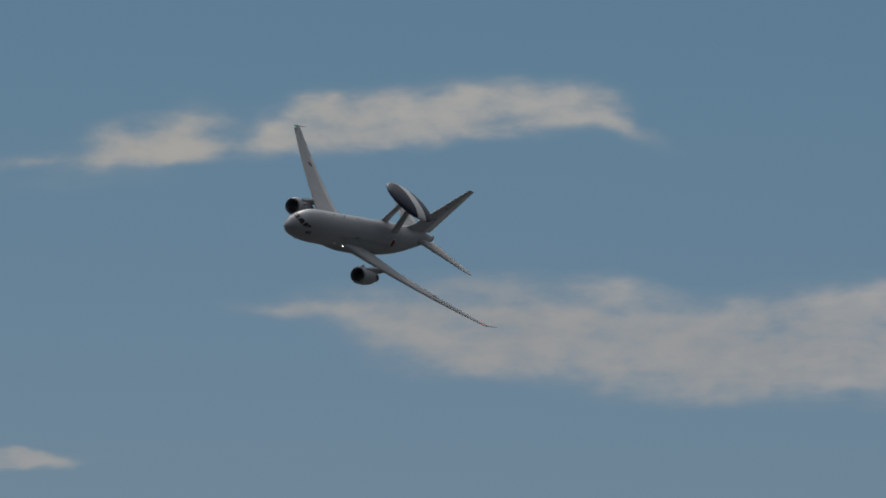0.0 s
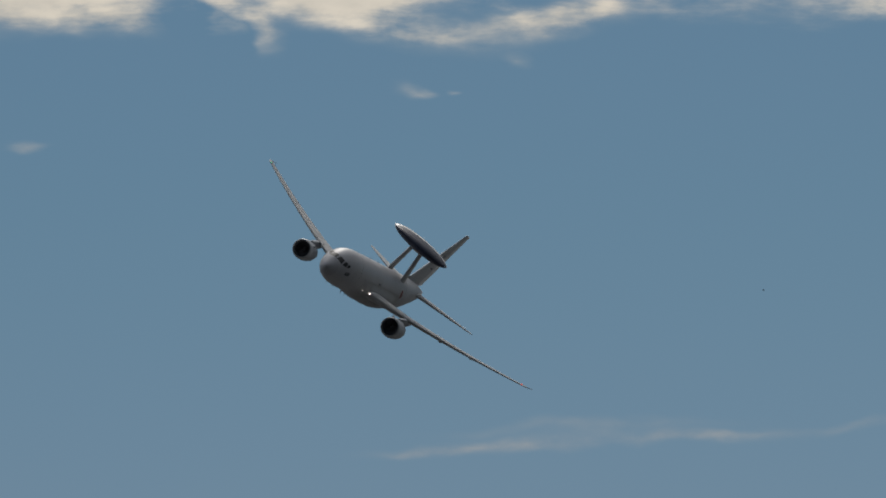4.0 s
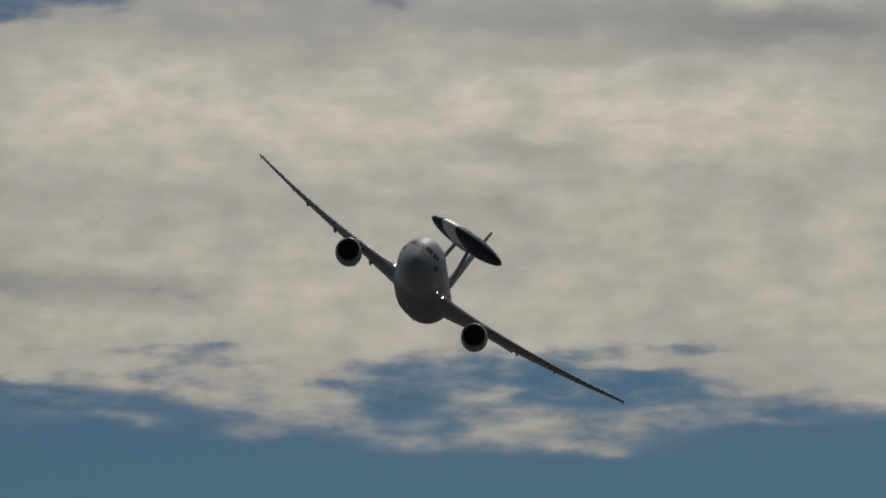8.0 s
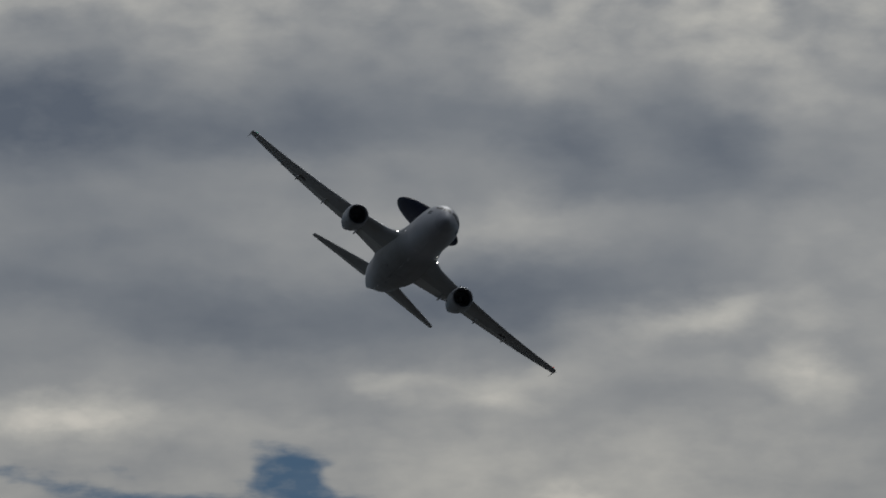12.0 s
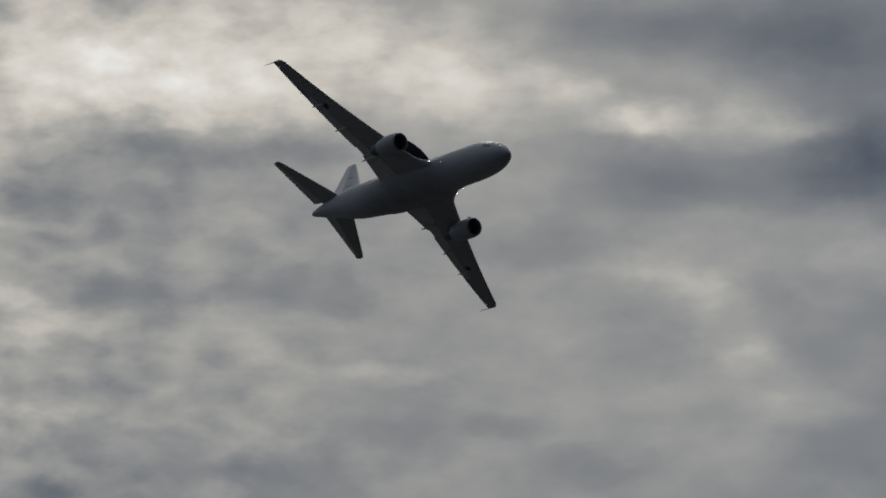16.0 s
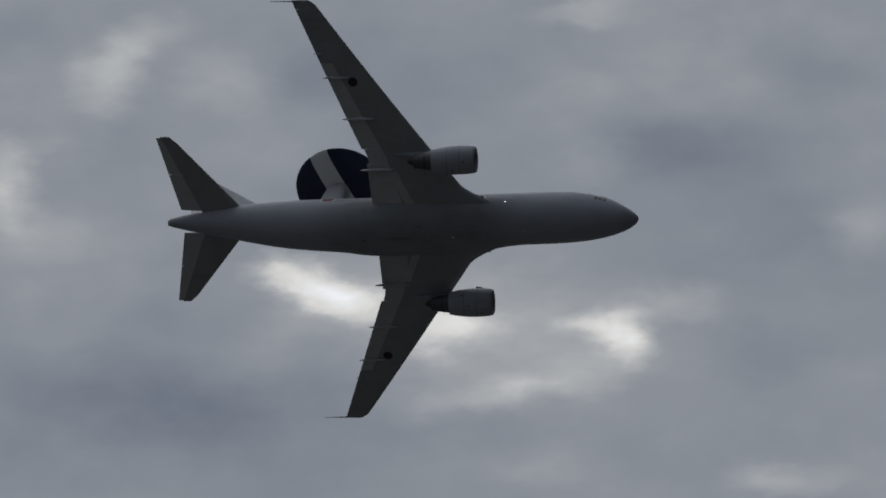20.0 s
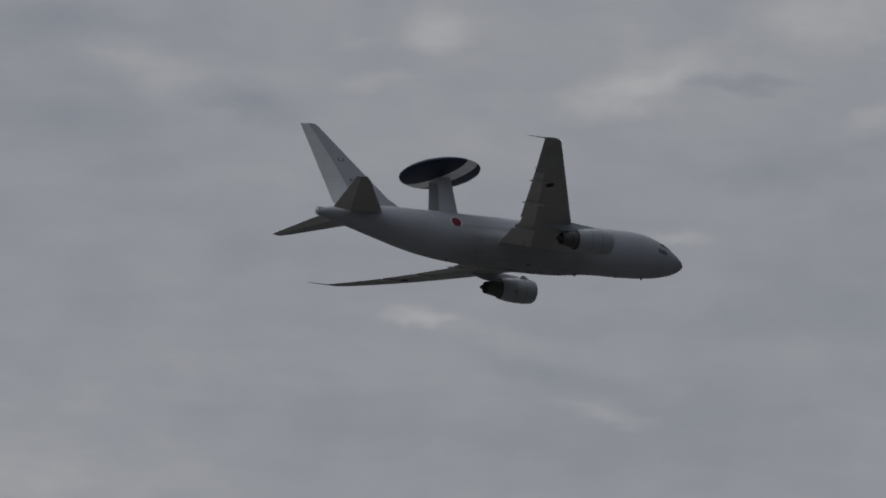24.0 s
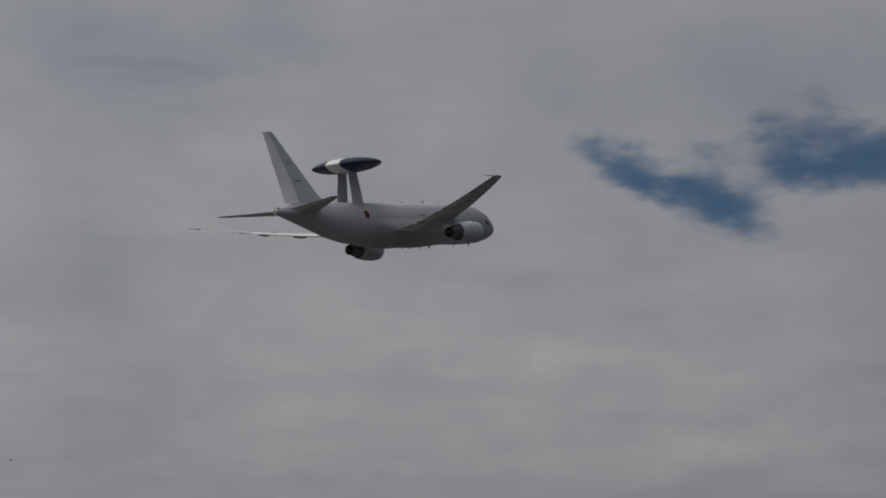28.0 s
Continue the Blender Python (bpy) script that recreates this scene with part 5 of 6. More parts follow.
def hull_disc(name, s0, angle0, radius, material, parent, out, label=""):
    verts, faces, rings, count = [hull(s0, angle0, out)], [], 5, 32
    for i in range(1, rings + 1):
        for k in range(count):
            a = 2 * math.pi * k / count
            r = radius * i / rings
            verts.append(hull(s0 + r * math.cos(a), angle0 + math.degrees(r * math.sin(a) / 2.6), out))
    for k in range(count):
        faces.append((0, 1 + k, 1 + (k + 1) % count))
        for i in range(rings - 1):
            a, b = 1 + i * count + k, 1 + i * count + (k + 1) % count
            faces.append((a, a + count, b + count, b))
        a, b = 1 + (rings - 1) * count + k, 1 + (rings - 1) * count + (k + 1) % count
    base = len(verts)
    for k in range(count):
        a = 2 * math.pi * k / count
        verts.append(hull(s0 + radius * math.cos(a), angle0 + math.degrees(radius * math.sin(a) / 2.6), out - 0.05))
    for k in range(count):
        a, b = 1 + (rings - 1) * count + k, 1 + (rings - 1) * count + (k + 1) % count
        faces.append((a, base + k, base + (k + 1) % count, b))
    return linked(name, verts, faces, material, parent, label=label)


def build_hull():
    nose = [0, 0.02, 0.06, 0.12, 0.22, 0.35, 0.5, 0.7, 0.95, 1.2, 1.5]
    linked("nose_cone", *skin([hull_ring(s) for s in nose]), NOSE_PAINT, jet, label="smooth grey rounded nose cone")
    body = [1.5, 1.8, 2.1, 2.5, 3, 3.5, 4.2, 5, 6, 7, 8.5] + [10 + 3 * k for k in range(8)] + [32 + k for k in range(15)]
    ob = linked("fuselage", *skin([hull_ring(s) for s in body]), PAINT, jet, label="smooth light grey tube fuselage without cabin windows")
    tail = [46, 46.4, 46.9, 47.2, 47.5]
    linked("tail_cone", *skin([hull_ring(s) for s in tail]), PAINT, jet)
    linked("exhaust_ring", *turned([(46.9, 0.3), (47.55, 0.33), (47.75, 0.3), (47.74, 0.22), (47.2, 0.2)], 24, (0, 0, 0.95), True), STRUT_PAINT, jet,
           label="pale tail exhaust ring")
    linked("exhaust_hole", *turned([(47.745, 0.01), (47.75, 0.23), (47.74, 0.24), (47.7, 0.01)], 20, (0, 0, 0.95), True), DUCT_DARK, jet)
    linked("tail_fairing", *skin([[(24 - s, w * math.cos(2 * math.pi * k / 16) ** 1, 1.32 + h * math.sin(2 * math.pi * k / 16)) for k in range(16)]
                                  for s, w, h in ((45.6, 0.05, 0.05), (46.1, 0.24, 0.2), (46.8, 0.3, 0.24), (47.6, 0.28, 0.22))]), PAINT, jet)
    linked("tail_lamp", *turned([(47.58, 0.09), (47.64, 0.08), (47.68, 0.02)], 12, (0, 0, 1.28), True), LAMP_SMALL, jet, label="lit white tail lamp")
    # seams of the hull barrels
    for s in (1.52, 8.2, 33.4, 40.2):
        rings = [[hull(s + d, 360 * k / 48, o) for k in range(48)] for d, o in ((-0.02, -0.01), (-0.02, 0.004), (0.02, 0.004), (0.02, -0.01))]
        linked("hull_seam", *skin(rings, caps=False), STRUT_PAINT, ob)
    for side in (1, -1):
        panes = [[(1.62, 4), (2.4, 4), (2.66, 30), (1.92, 43)], [(2.06, 48), (2.8, 35.5), (3.32, 46), (2.78, 58)], [(2.94, 60), (3.42, 48.5), (3.85, 54), (3.58, 62)]]
        for pane in panes:
            hull_patch("cockpit_window", [(s, a * side) for s, a in pane], GLASS, ob, 0.02, label="dark glossy cockpit window pane")
        hull_patch("window_post", [(1.93, 43.6 * side), (2.67, 30.6 * side), (2.79, 35.0 * side), (2.05, 47.4 * side)], NOSE_PAINT, ob, 0.016, 4)
        hull_patch("window_post", [(2.79, 58.4 * side), (3.33, 46.4 * side), (3.41, 48.2 * side), (2.93, 59.7 * side)], NOSE_PAINT, ob, 0.016, 4)
        # cabin doors, flush
        for s, a0, a1, wide in ((6.0, 62, 102, 1.05), (36.4, 58, 96, 1.05), (10.4, 108, 138, 1.7)):
            hull_patch("door", [(s, a0 * side), (s + wide, a0 * side), (s + wide, a1 * side), (s, a1 * side)], PAINT, ob, 0.008, 6)
        # roundel on the flank
        hull_disc("marking_rim", 31.17, 71 * side, 0.73, MARK_WHITE, ob, 0.008, "white rim of the round marking")
        hull_disc("round_marking", 31.17, 71 * side, 0.62, MARK_RED, ob, 0.014, "plain red round marking")
        # nose number and flank lettering as bars
        for k in range(3):
            s = 3.18 + 0.42 * k
            hull_patch("number_bar", [(s, 78 * side), (s + 0.3, 78 * side), (s + 0.3, 92 * side), (s, 92 * side)], MARK_DARK, ob, 0.012, 3)
        hull_patch("lettering_bar", [(18.2, 70 * side), (19.6, 70 * side), (19.6, 76 * side), (18.2, 76 * side)], MARK_FAINT, ob, 0.01, 4)
        # small lamps under the hull, ahead of the wing
        hull_disc("turnoff_lamp", 13.1, 109 * side, 0.024, LAMP_WHITE, ob, 0.17, "small bright lamp on the flank before the wing")
        hull_disc("flank_lamp", 10.8 - 0.4 * side, 176 * side, 0.035, LAMP_SMALL, ob, 0.03, "small lit lamp under the hull")
    # fairing that carries the wing under the hull: how far it swells at each station
    swell = [(11.4, 0.0), (13.2, 0.12), (15.0, 0.4), (16.8, 0.62), (19, 0.7), (25.5, 0.7), (27.8, 0.54), (29.6, 0.26), (31.6, 0.09), (33.4, 0.0)]
    rings = []
    for i in range(45):
        s = 11.4 + 22.0 * i / 44
        grow = max(0.0, float(between(swell, s)[0]))
        ring = []
        for k in range(49):
            a = -108 + 216 * k / 48
            u = min(1.0, max(0.0, (abs(a) - 74) / 27))
            bulge = (0.56 + 0.44 * min(1.0, abs(a) / 60)) * (1 - u * u * (3 - 2 * u))
            ring.append(hull(s, 180 + a, 0.004 + grow * bulge - 0.03 * (k in (0, 48))))
        for k in range(11):
            ring.append(hull(s, 180 + 100 - 200 * k / 10, -0.12))
        rings.append(ring)
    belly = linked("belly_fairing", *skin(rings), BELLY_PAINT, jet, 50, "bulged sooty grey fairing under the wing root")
    linked("belly_lamp", *turned([(18.28, 0.01), (18.3, 0.035), (18.36, 0.035), (18.38, 0.01)], 10, (0, 0.1, -3.545), True), LAMP_SMALL, belly, label="small lit lamp under the belly")
    for s, y in ((27.3, 0.2), (21.6, -1.2)):
        linked("vent", [(24 - s + u, y + v, w) for w in (-3.3, -3.548) for u, v in ((-0.22, -0.1), (0.22, -0.1), (0.22, 0.1), (-0.22, 0.1))],
               [(0, 1, 2, 3), (4, 5, 6, 7), (0, 1, 5, 4), (1, 2, 6, 5), (2, 3, 7, 6), (3, 0, 4, 7)], DUCT_DARK, belly, 0, "dark vent in the belly")
    for side in (1, -1):
        rings = []
        for i in range(9):
            s = 22.4 + 3.4 * i / 8
            grow = float(between(swell, s)[0])
            over = [hull(s, 180 + side * a, 0.012 + grow * (0.65 + 0.35 * a / 60)) for a in (3, 10, 17, 24, 31)]
            inner = [hull(s, 180 + side * a, grow * 0.7) for a in (31, 24, 17, 10, 3)]
            rings.append(over + inner)
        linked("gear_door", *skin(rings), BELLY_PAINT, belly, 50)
    # blade aerials
    for s, base, tall, chord in ((5.7, -2.95, 0.4, 0.4), (14.6, -3.1, 0.6, 0.55), (16.8, -3.35, 0.4, 0.35), (19.1, -3.4, 0.35, 0.4), (20.7, -3.42, 0.35, 0.4),
                                 (31.45, -3.05, 0.35, 0.4), (34.0, -2.8, 0.3, 0.3), (9.2, -3.1, 0.3, 0.35), (11.6, 2.22, -0.26, 0.4), (15.0, 2.22, -0.42, 0.4), (19.7, 2.22, -0.3, 0.4)):
        rings = []
        for f in (0, 0.5, 1):
            c, z = chord * (1 - 0.45 * f), base - tall * f
            x0 = 24 - s - 0.35 * chord * f
            rings.append([(x0 + c * (0.5 - u), 0.045 * (1 - 0.4 * f) * v, z) for u, v in ((0, 0), (0.25, 1), (0.6, 0.8), (1, 0), (0.6, -0.8), (0.25, -1))])
        linked("blade_aerial", *skin(rings), BLADE_PAINT, jet)


build_hull()


# ---- wings, tailplanes and fin ----
def foil(x, thick, camber):
    """Upper and lower height of a wing section, in chords."""
    t = 5 * thick * (0.2969 * math.sqrt(x) - 0.126 * x - 0.3516 * x * x + 0.2843 * x**3 - 0.1036 * x**4)
    c = camber * (0.45 * math.sin(math.pi * x) + 4.2 * x**3 * (1 - x))
    return c + t, c - t


def wing_place(y):
    """Leading edge station, chord, height, thickness and twist of the wing at a span."""
    y = abs(y)
    front = 14.32 + 0.682 * y
    back = 26.3 + 0.04 * (y - 2.5) if y < 7.7 else 26.5 + 0.379 * (y - 7.7)
    if y > 23:
        u = (y - 23) / 0.85
        front += 0.4 * u**3
    d = max(0, y - 2.5)
    height = -1.55 + 0.105 * d + 0.0034 * d * d
    thick = float(between([(0, 0.14), (7.7, 0.11), (23.85, 0.085)], y)[0])
    return front, back - front, height, thick, radians(float(between([(0, 3.2), (7.7, 1.4), (23.85, -0.6)], y)[0]))


def tail_place(y):
    y = abs(y)
    front = 39.0 + 0.795 * y
    back = 46.05 + 0.207 * y
    if y > 9.1:
        front += 0.18 * ((y - 9.1) / 0.3) ** 2
    return front, back - front, 1.0 + 0.069 * y, 0.095, radians(-1.5)


def wing_point(place, y, x, upper, camber=0.022, out=0.0):
    front, chord, height, thick, twist = place(y)
    z = foil(x, thick, camber)[0 if upper else 1] * chord + (out if upper else -out)
    u = x * chord - 0.3 * chord
    return Vector((24 - (front + 0.3 * chord + u * math.cos(twist) + z * math.sin(twist)), y, height - u * math.sin(twist) + z * math.cos(twist)))


def wing_piece(name, place, side, y0, y1, x0, x1, material, parent, camber=0.022, steps=None, label="", out=0.0, under=None):
    """A closed piece of a wing between two spans and two fractions of the chord."""
    steps = steps or max(2, int((y1 - y0) / 1.1))
    cuts_x = [x0 + (x1 - x0) * (0.5 - 0.5 * math.cos(math.pi * k / 12)) for k in range(13)]
    rings = []
    for i in range(steps + 1):
        y = side * (y0 + (y1 - y0) * i / steps)
        rings.append([wing_point(place, y, x, True, camber, out) for x in cuts_x] + [wing_point(place, y, x, False, camber, out) for x in reversed(cuts_x)])
    ob = linked(name, *skin(rings), material, parent, 40, label)
    # faces that point down take the second, browner paint
    if under:
        ob.data.materials.append(under)
        for f in ob.data.polygons:
            f.material_index = 1 if f.normal.z < -0.3 else 0
    return ob


def under_strip(name, side, ends, width, material, parent):
    """A thin plate on the wing's underside between two places (station, span)."""
    (s0, y0), (s1, y1) = ends
    rings = []
    for i in range(9):
        s, y = s0 + (s1 - s0) * i / 8, y0 + (y1 - y0) * i / 8
        front, chord = wing_place(y)[:2]
        low = [wing_point(wing_place, side * y, (s + d - front) / chord, False, 0.022, 0.012) for d in (-width / 2, width / 2)]
        rings.append(low + [p + Vector((0, 0, 0.1)) for p in reversed(low)])
    return linked(name, *skin(rings), material, parent, 30)


def fillet_place(y):
    """The rounded corner where the wing's leading edge meets the fairing."""
    front, chord, height, thick, twist = wing_place(y)
    grow = 1.9 * max(0.0, (4.6 - abs(y)) / 2.0) ** 2
    return front - grow, chord + grow, height, thick * chord / (chord + grow) + 0.003, twist


def wing_disc(name, side, y0, s0, radius, upper, material, parent, out, label=""):
    def spot(y, s):
        front, chord = wing_place(y)[:2]
        return wing_point(wing_place, y, min(max((s - front) / chord, 0.02), 0.98), upper, 0.022, out)
    count = 28
    verts = [spot(side * y0, s0)]
    for f, o in ((0.5, 0), (1, 0), (1, 1)):
        for k in range(count):
            a = 2 * math.pi * k / count
            p = spot(side * (y0 + radius * f * math.sin(a)), s0 + radius * f * math.cos(a))
            if o:
                p.z += -0.04 if upper else 0.04
            verts.append(p)
    faces = [(0, 1 + k, 1 + (k + 1) % count) for k in range(count)]
    for ring in range(2):
        for k in range(count):
            a, b = 1 + ring * count + k, 1 + ring * count + (k + 1) % count
            faces.append((a, b, b + count, a + count))
    return linked(name, verts, faces, material, parent, label=label)


def build_wing(side):
    wing = wing_piece("wing", wing_place, side, 1.6, 22.9, 0.095, 0.7, WING_PAINT, jet, steps=24, label="long swept grey wing with dark underside", under=UNDER_PAINT)
    wing_piece("root_fillet", fillet_place, side, 2.6, 4.6, 0.0, 0.3, WING_PAINT, wing, steps=12)
    wing_piece("wing_tip", wing_place, side, 22.93, 23.85, 0.0, 1.0, WING_PAINT, wing, steps=8, under=UNDER_PAINT)
    for y0, y1 in ((1.6, 3.55), (7.35, 8.85)):
        wing_piece("leading_edge", wing_place, side, y0, y1, 0.0, 0.105, WING_PAINT, wing, out=0.006)
    for y0, y1 in ((3.6, 7.3), (8.9, 11.68), (11.72, 14.48), (14.52, 17.28), (17.32, 20.08), (20.12, 22.88)):
        wing_piece("slat", wing_place, side, y0, y1, 0.0, 0.105, SLAT_PAINT, wing, out=0.005)
    wing_piece("inboard_flap", wing_place, side, 2.5, 7.15, 0.684, 1.0, FLAP_PAINT, wing, label="worn pale grey inboard flap", out=-0.008)
    wing_piece("inboard_aileron", wing_place, side, 7.19, 8.62, 0.684, 0.97, FLAP_PAINT, wing, out=-0.008)
    wing_piece("outboard_flap", wing_place, side, 8.66, 17.5, 0.684, 1.0, FLAP_PAINT, wing, label="worn pale grey outboard flap", out=-0.008)
    wing_piece("outboard_aileron", wing_place, side, 17.51, 22.21, 0.684, 1.0, WING_PAINT, wing, out=-0.008)
    wing_piece("fixed_trailing_edge", wing_place, side, 22.215, 22.9, 0.684, 1.0, WING_PAINT, wing, out=-0.008)
    # pale panels from the flap towards the wheel bay
    under_strip("bay_panel", side, ((24.0, 6.3), (22.5, 2.7)), 0.85, FLAP_PAINT, wing)
    under_strip("bay_panel", side, ((21.2, 6.9), (23.4, 7.4)), 0.5, SLAT_PAINT, wing)
    # flap track fairings
    for y, tip, length, radius in ((6.55, 27.15, 3.5, 0.19), (11.85, 28.5, 3.1, 0.18), (16.1, 30.1, 2.6, 0.15), (18.5, 30.8, 0.8, 0.06)):
        front, chord = wing_place(y)[:2]
        rings = []
        for i in range(13):
            u = i / 12
            s = tip - length + length * u
            r = radius * (math.sin(math.pi * min(1, u * 0.93 + 0.03)) ** 0.7) + 0.004
            x = min(max((s - front) / chord, 0.02), 0.985)
            z = wing_point(wing_place, side * y, x, False).z - 0.62 * radius - (0.03 if s > front + chord else 0)
            rings.append([(24 - s, side * y + r * 0.75 * math.cos(2 * math.pi * k / 14), z + r * 1.25 * math.sin(2 * math.pi * k / 14)) for k in range(14)])
        linked("flap_track_fairing", *skin(rings), FLAP_PAINT, wing)
    # wing tip discharge rod, lamps and round markings
    tip = wing_point(wing_place, side * 23.75, 0.97, True)
    rings = [[(tip.x - d, tip.y + r * math.cos(2 * math.pi * k / 8) + side * 0.02 * d, tip.z + 0.03 * d + r * math.sin(2 * math.pi * k / 8)) for k in range(8)]
             for d, r in ((-0.5, 0.06), (0.2, 0.06), (1.2, 0.045), (2.3, 0.02))]
    linked("tip_rod", *skin(rings), BLADE_PAINT, wing, label="thin rod trailing from the wing tip")
    lamp = wing_point(wing_place, side * 23.25, 0.06, True)
    linked("position_lamp", *turned([(24 - lamp.x - 0.12, 0.02), (24 - lamp.x - 0.05, 0.1), (24 - lamp.x + 0.25, 0.1), (24 - lamp.x + 0.4, 0.02)], 12, (0, lamp.y, lamp.z), True),
           LAMP_RED if side > 0 else LAMP_GREEN, wing, label="lit red position lamp" if side > 0 else "lit green position lamp")
    root = wing_point(fillet_place, side * 3.05, 0.006, True)
    at = 24 - root.x - 0.16
    linked("lamp_housing", *turned([(at + 0.3, 0.02), (at + 0.3, 0.15), (at - 0.03, 0.14), (at - 0.03, 0.12), (at + 0.12, 0.12), (at + 0.12, 0.01)], 16, (0, root.y, root.z - 0.06), True), DUCT_DARK, wing)
    linked("landing_lamp", *turned([(at + 0.05, 0.01), (at + 0.06, 0.07), (at + 0.11, 0.1), (at + 0.115, 0.01)], 16, (0, root.y, root.z - 0.06), True), LAMP_WHITE, wing,
           label="bright landing lamp in the wing root")
    for upper in (True, False):
        wing_disc("round_marking", side, 15.6, 27.15, 0.48, upper, MARK_DULL, wing, 0.012, "dull dark red round marking on the wing")


def build_engine(side):
    """Nacelle with intake, fan, core and plug, on its pylon."""
    at = (0, side * 8.09, -2.72)
    cowl = linked("engine_cowl", *turned([(15.42, 1.325), (15.8, 1.38), (16.5, 1.42), (17.4, 1.42), (18.3, 1.35), (19.1, 1.23), (19.6, 1.13), (19.6, 1.08), (18.6, 1.08)], 40, at),
                  COWL_PAINT, jet, label="fat grey engine cowl under the wing")
    linked("intake_lip", *turned([(15.425, 1.32), (15.3, 1.28), (15.22, 1.22), (15.22, 1.17), (15.3, 1.13), (15.5, 1.1)], 40, at), LIP_METAL, cowl, label="bare metal intake lip")
    linked("intake_duct", *turned([(15.505, 1.098), (15.9, 1.1), (16.6, 1.16), (17.0, 1.16)], 40, at), DUCT_DARK, cowl, label="dark round intake duct")
    verts, faces = [], []
    for k in range(34):
        a = 2 * math.pi * k / 34
        for r in (0.3, 0.72, 1.14):
            for d, s in ((-0.06, 16.52 + 0.08 * r), (0.075, 16.72 - 0.06 * r)):
                b = a + d / max(r, 0.45)
                verts.append((24 - s, at[1] + r * math.cos(b), at[2] + r * math.sin(b)))
        i = k * 6
        faces += [(i, i + 1, i + 3, i + 2), (i + 2, i + 3, i + 5, i + 4)]
    linked("fan", verts, faces, FAN_DARK, cowl, 0, "dark fan blades")
    linked("fan_back", *turned([(16.95, 0.02), (16.95, 1.16)], 32, at), DUCT_DARK, cowl)
    linked("spinner", *turned([(16.05, 0.01), (16.15, 0.12), (16.4, 0.26), (16.7, 0.34)], 20, at, True), FAN_DARK, cowl)
    linked("core_cowl", *turned([(18.2, 0.96), (19.6, 0.94), (20.2, 0.87), (20.8, 0.78), (21.45, 0.66), (21.45, 0.61), (20.7, 0.6)], 32, at), CORE_METAL, cowl, label="worn steel core cowl")
    linked("nozzle_band", *turned([(20.2, 0.865), (20.22, 0.885), (20.34, 0.865), (20.36, 0.84)], 32, at), HOT_METAL, cowl, label="dark band round the core cowl")
    linked("exhaust_back", *turned([(18.6, 1.09), (18.6, 0.85)], 32, at), DUCT_DARK, cowl)
    linked("exhaust_plug", *turned([(20.6, 0.5), (21.3, 0.42), (21.8, 0.28), (22.05, 0.14), (22.1, 0.01)], 20, at, True), HOT_METAL, cowl, label="dark exhaust plug")
    for station, radius in ((16.75, 1.42), (18.0, 1.377)):
        linked("cowl_seam", *turned([(station - 0.025, radius - 0.01), (station - 0.02, radius + 0.006), (station + 0.02, radius + 0.004), (station + 0.025, radius - 0.012)], 40, at), FAN_DARK, cowl,
               label="dark joint round the cowl")
    for turn, station in ((-110, 16.3), (-72, 17.5), (-28, 18.2)):
        a = radians(turn if side < 0 else 180 - turn)
        mid = Vector((24 - station, at[1] + 1.405 * math.cos(a), at[2] + 1.405 * math.sin(a)))
        along, out = Vector((0, -math.sin(a), math.cos(a))), Vector((0, math.cos(a), math.sin(a)))
        linked("cowl_vent", [mid + Vector((u * 0.13, 0, 0)) + along * v * 0.08 + out * w for w in (-0.05, 0.022) for u, v in ((-1, -1), (1, -1), (1, 1), (-1, 1))],
               [(0, 1, 2, 3), (4, 5, 6, 7), (0, 1, 5, 4), (1, 2, 6, 5), (2, 3, 7, 6), (3, 0, 4, 7)], DUCT_DARK, cowl, 0)
    # strake on the inner flank of the cowl
    rings = []
    for s, tall in ((16.0, 0.02), (16.5, 0.32), (17.0, 0.4), (17.2, 0.05)):
        a = radians(125 if side > 0 else 55)
        r0 = 1.38
        rings.append([(24 - s, at[1] + r * math.cos(a) + w * math.sin(a), at[2] + r * math.sin(a) - w * math.cos(a)) for r, w in ((r0, -0.03), (r0 + tall, -0.015), (r0 + tall, 0.015), (r0, 0.03))])
    linked("strake", *skin(rings), COWL_PAINT, cowl)
    # pylon
    rings = []
    for s, low, top, half in ((16.4, -1.38, -1.18, 0.06), (17.2, -1.55, -1.06, 0.2), (18.6, -1.7, -0.92, 0.24), (19.8, -1.9, -0.8, 0.24), (21.4, -1.75, -0.78, 0.2), (23.2, -1.2, -0.8, 0.14), (24.6, -0.95, -0.78, 0.04)):
        rings.append([(24 - s, at[1] + half * v, z) for z, v in ((low, -0.7), (low, 0.7), ((low + top) / 2, 1), (top, 0.8), (top, -0.8), ((low + top) / 2, -1))])
    linked("pylon", *skin(rings), COWL_PAINT, cowl, 30, "grey engine pylon")


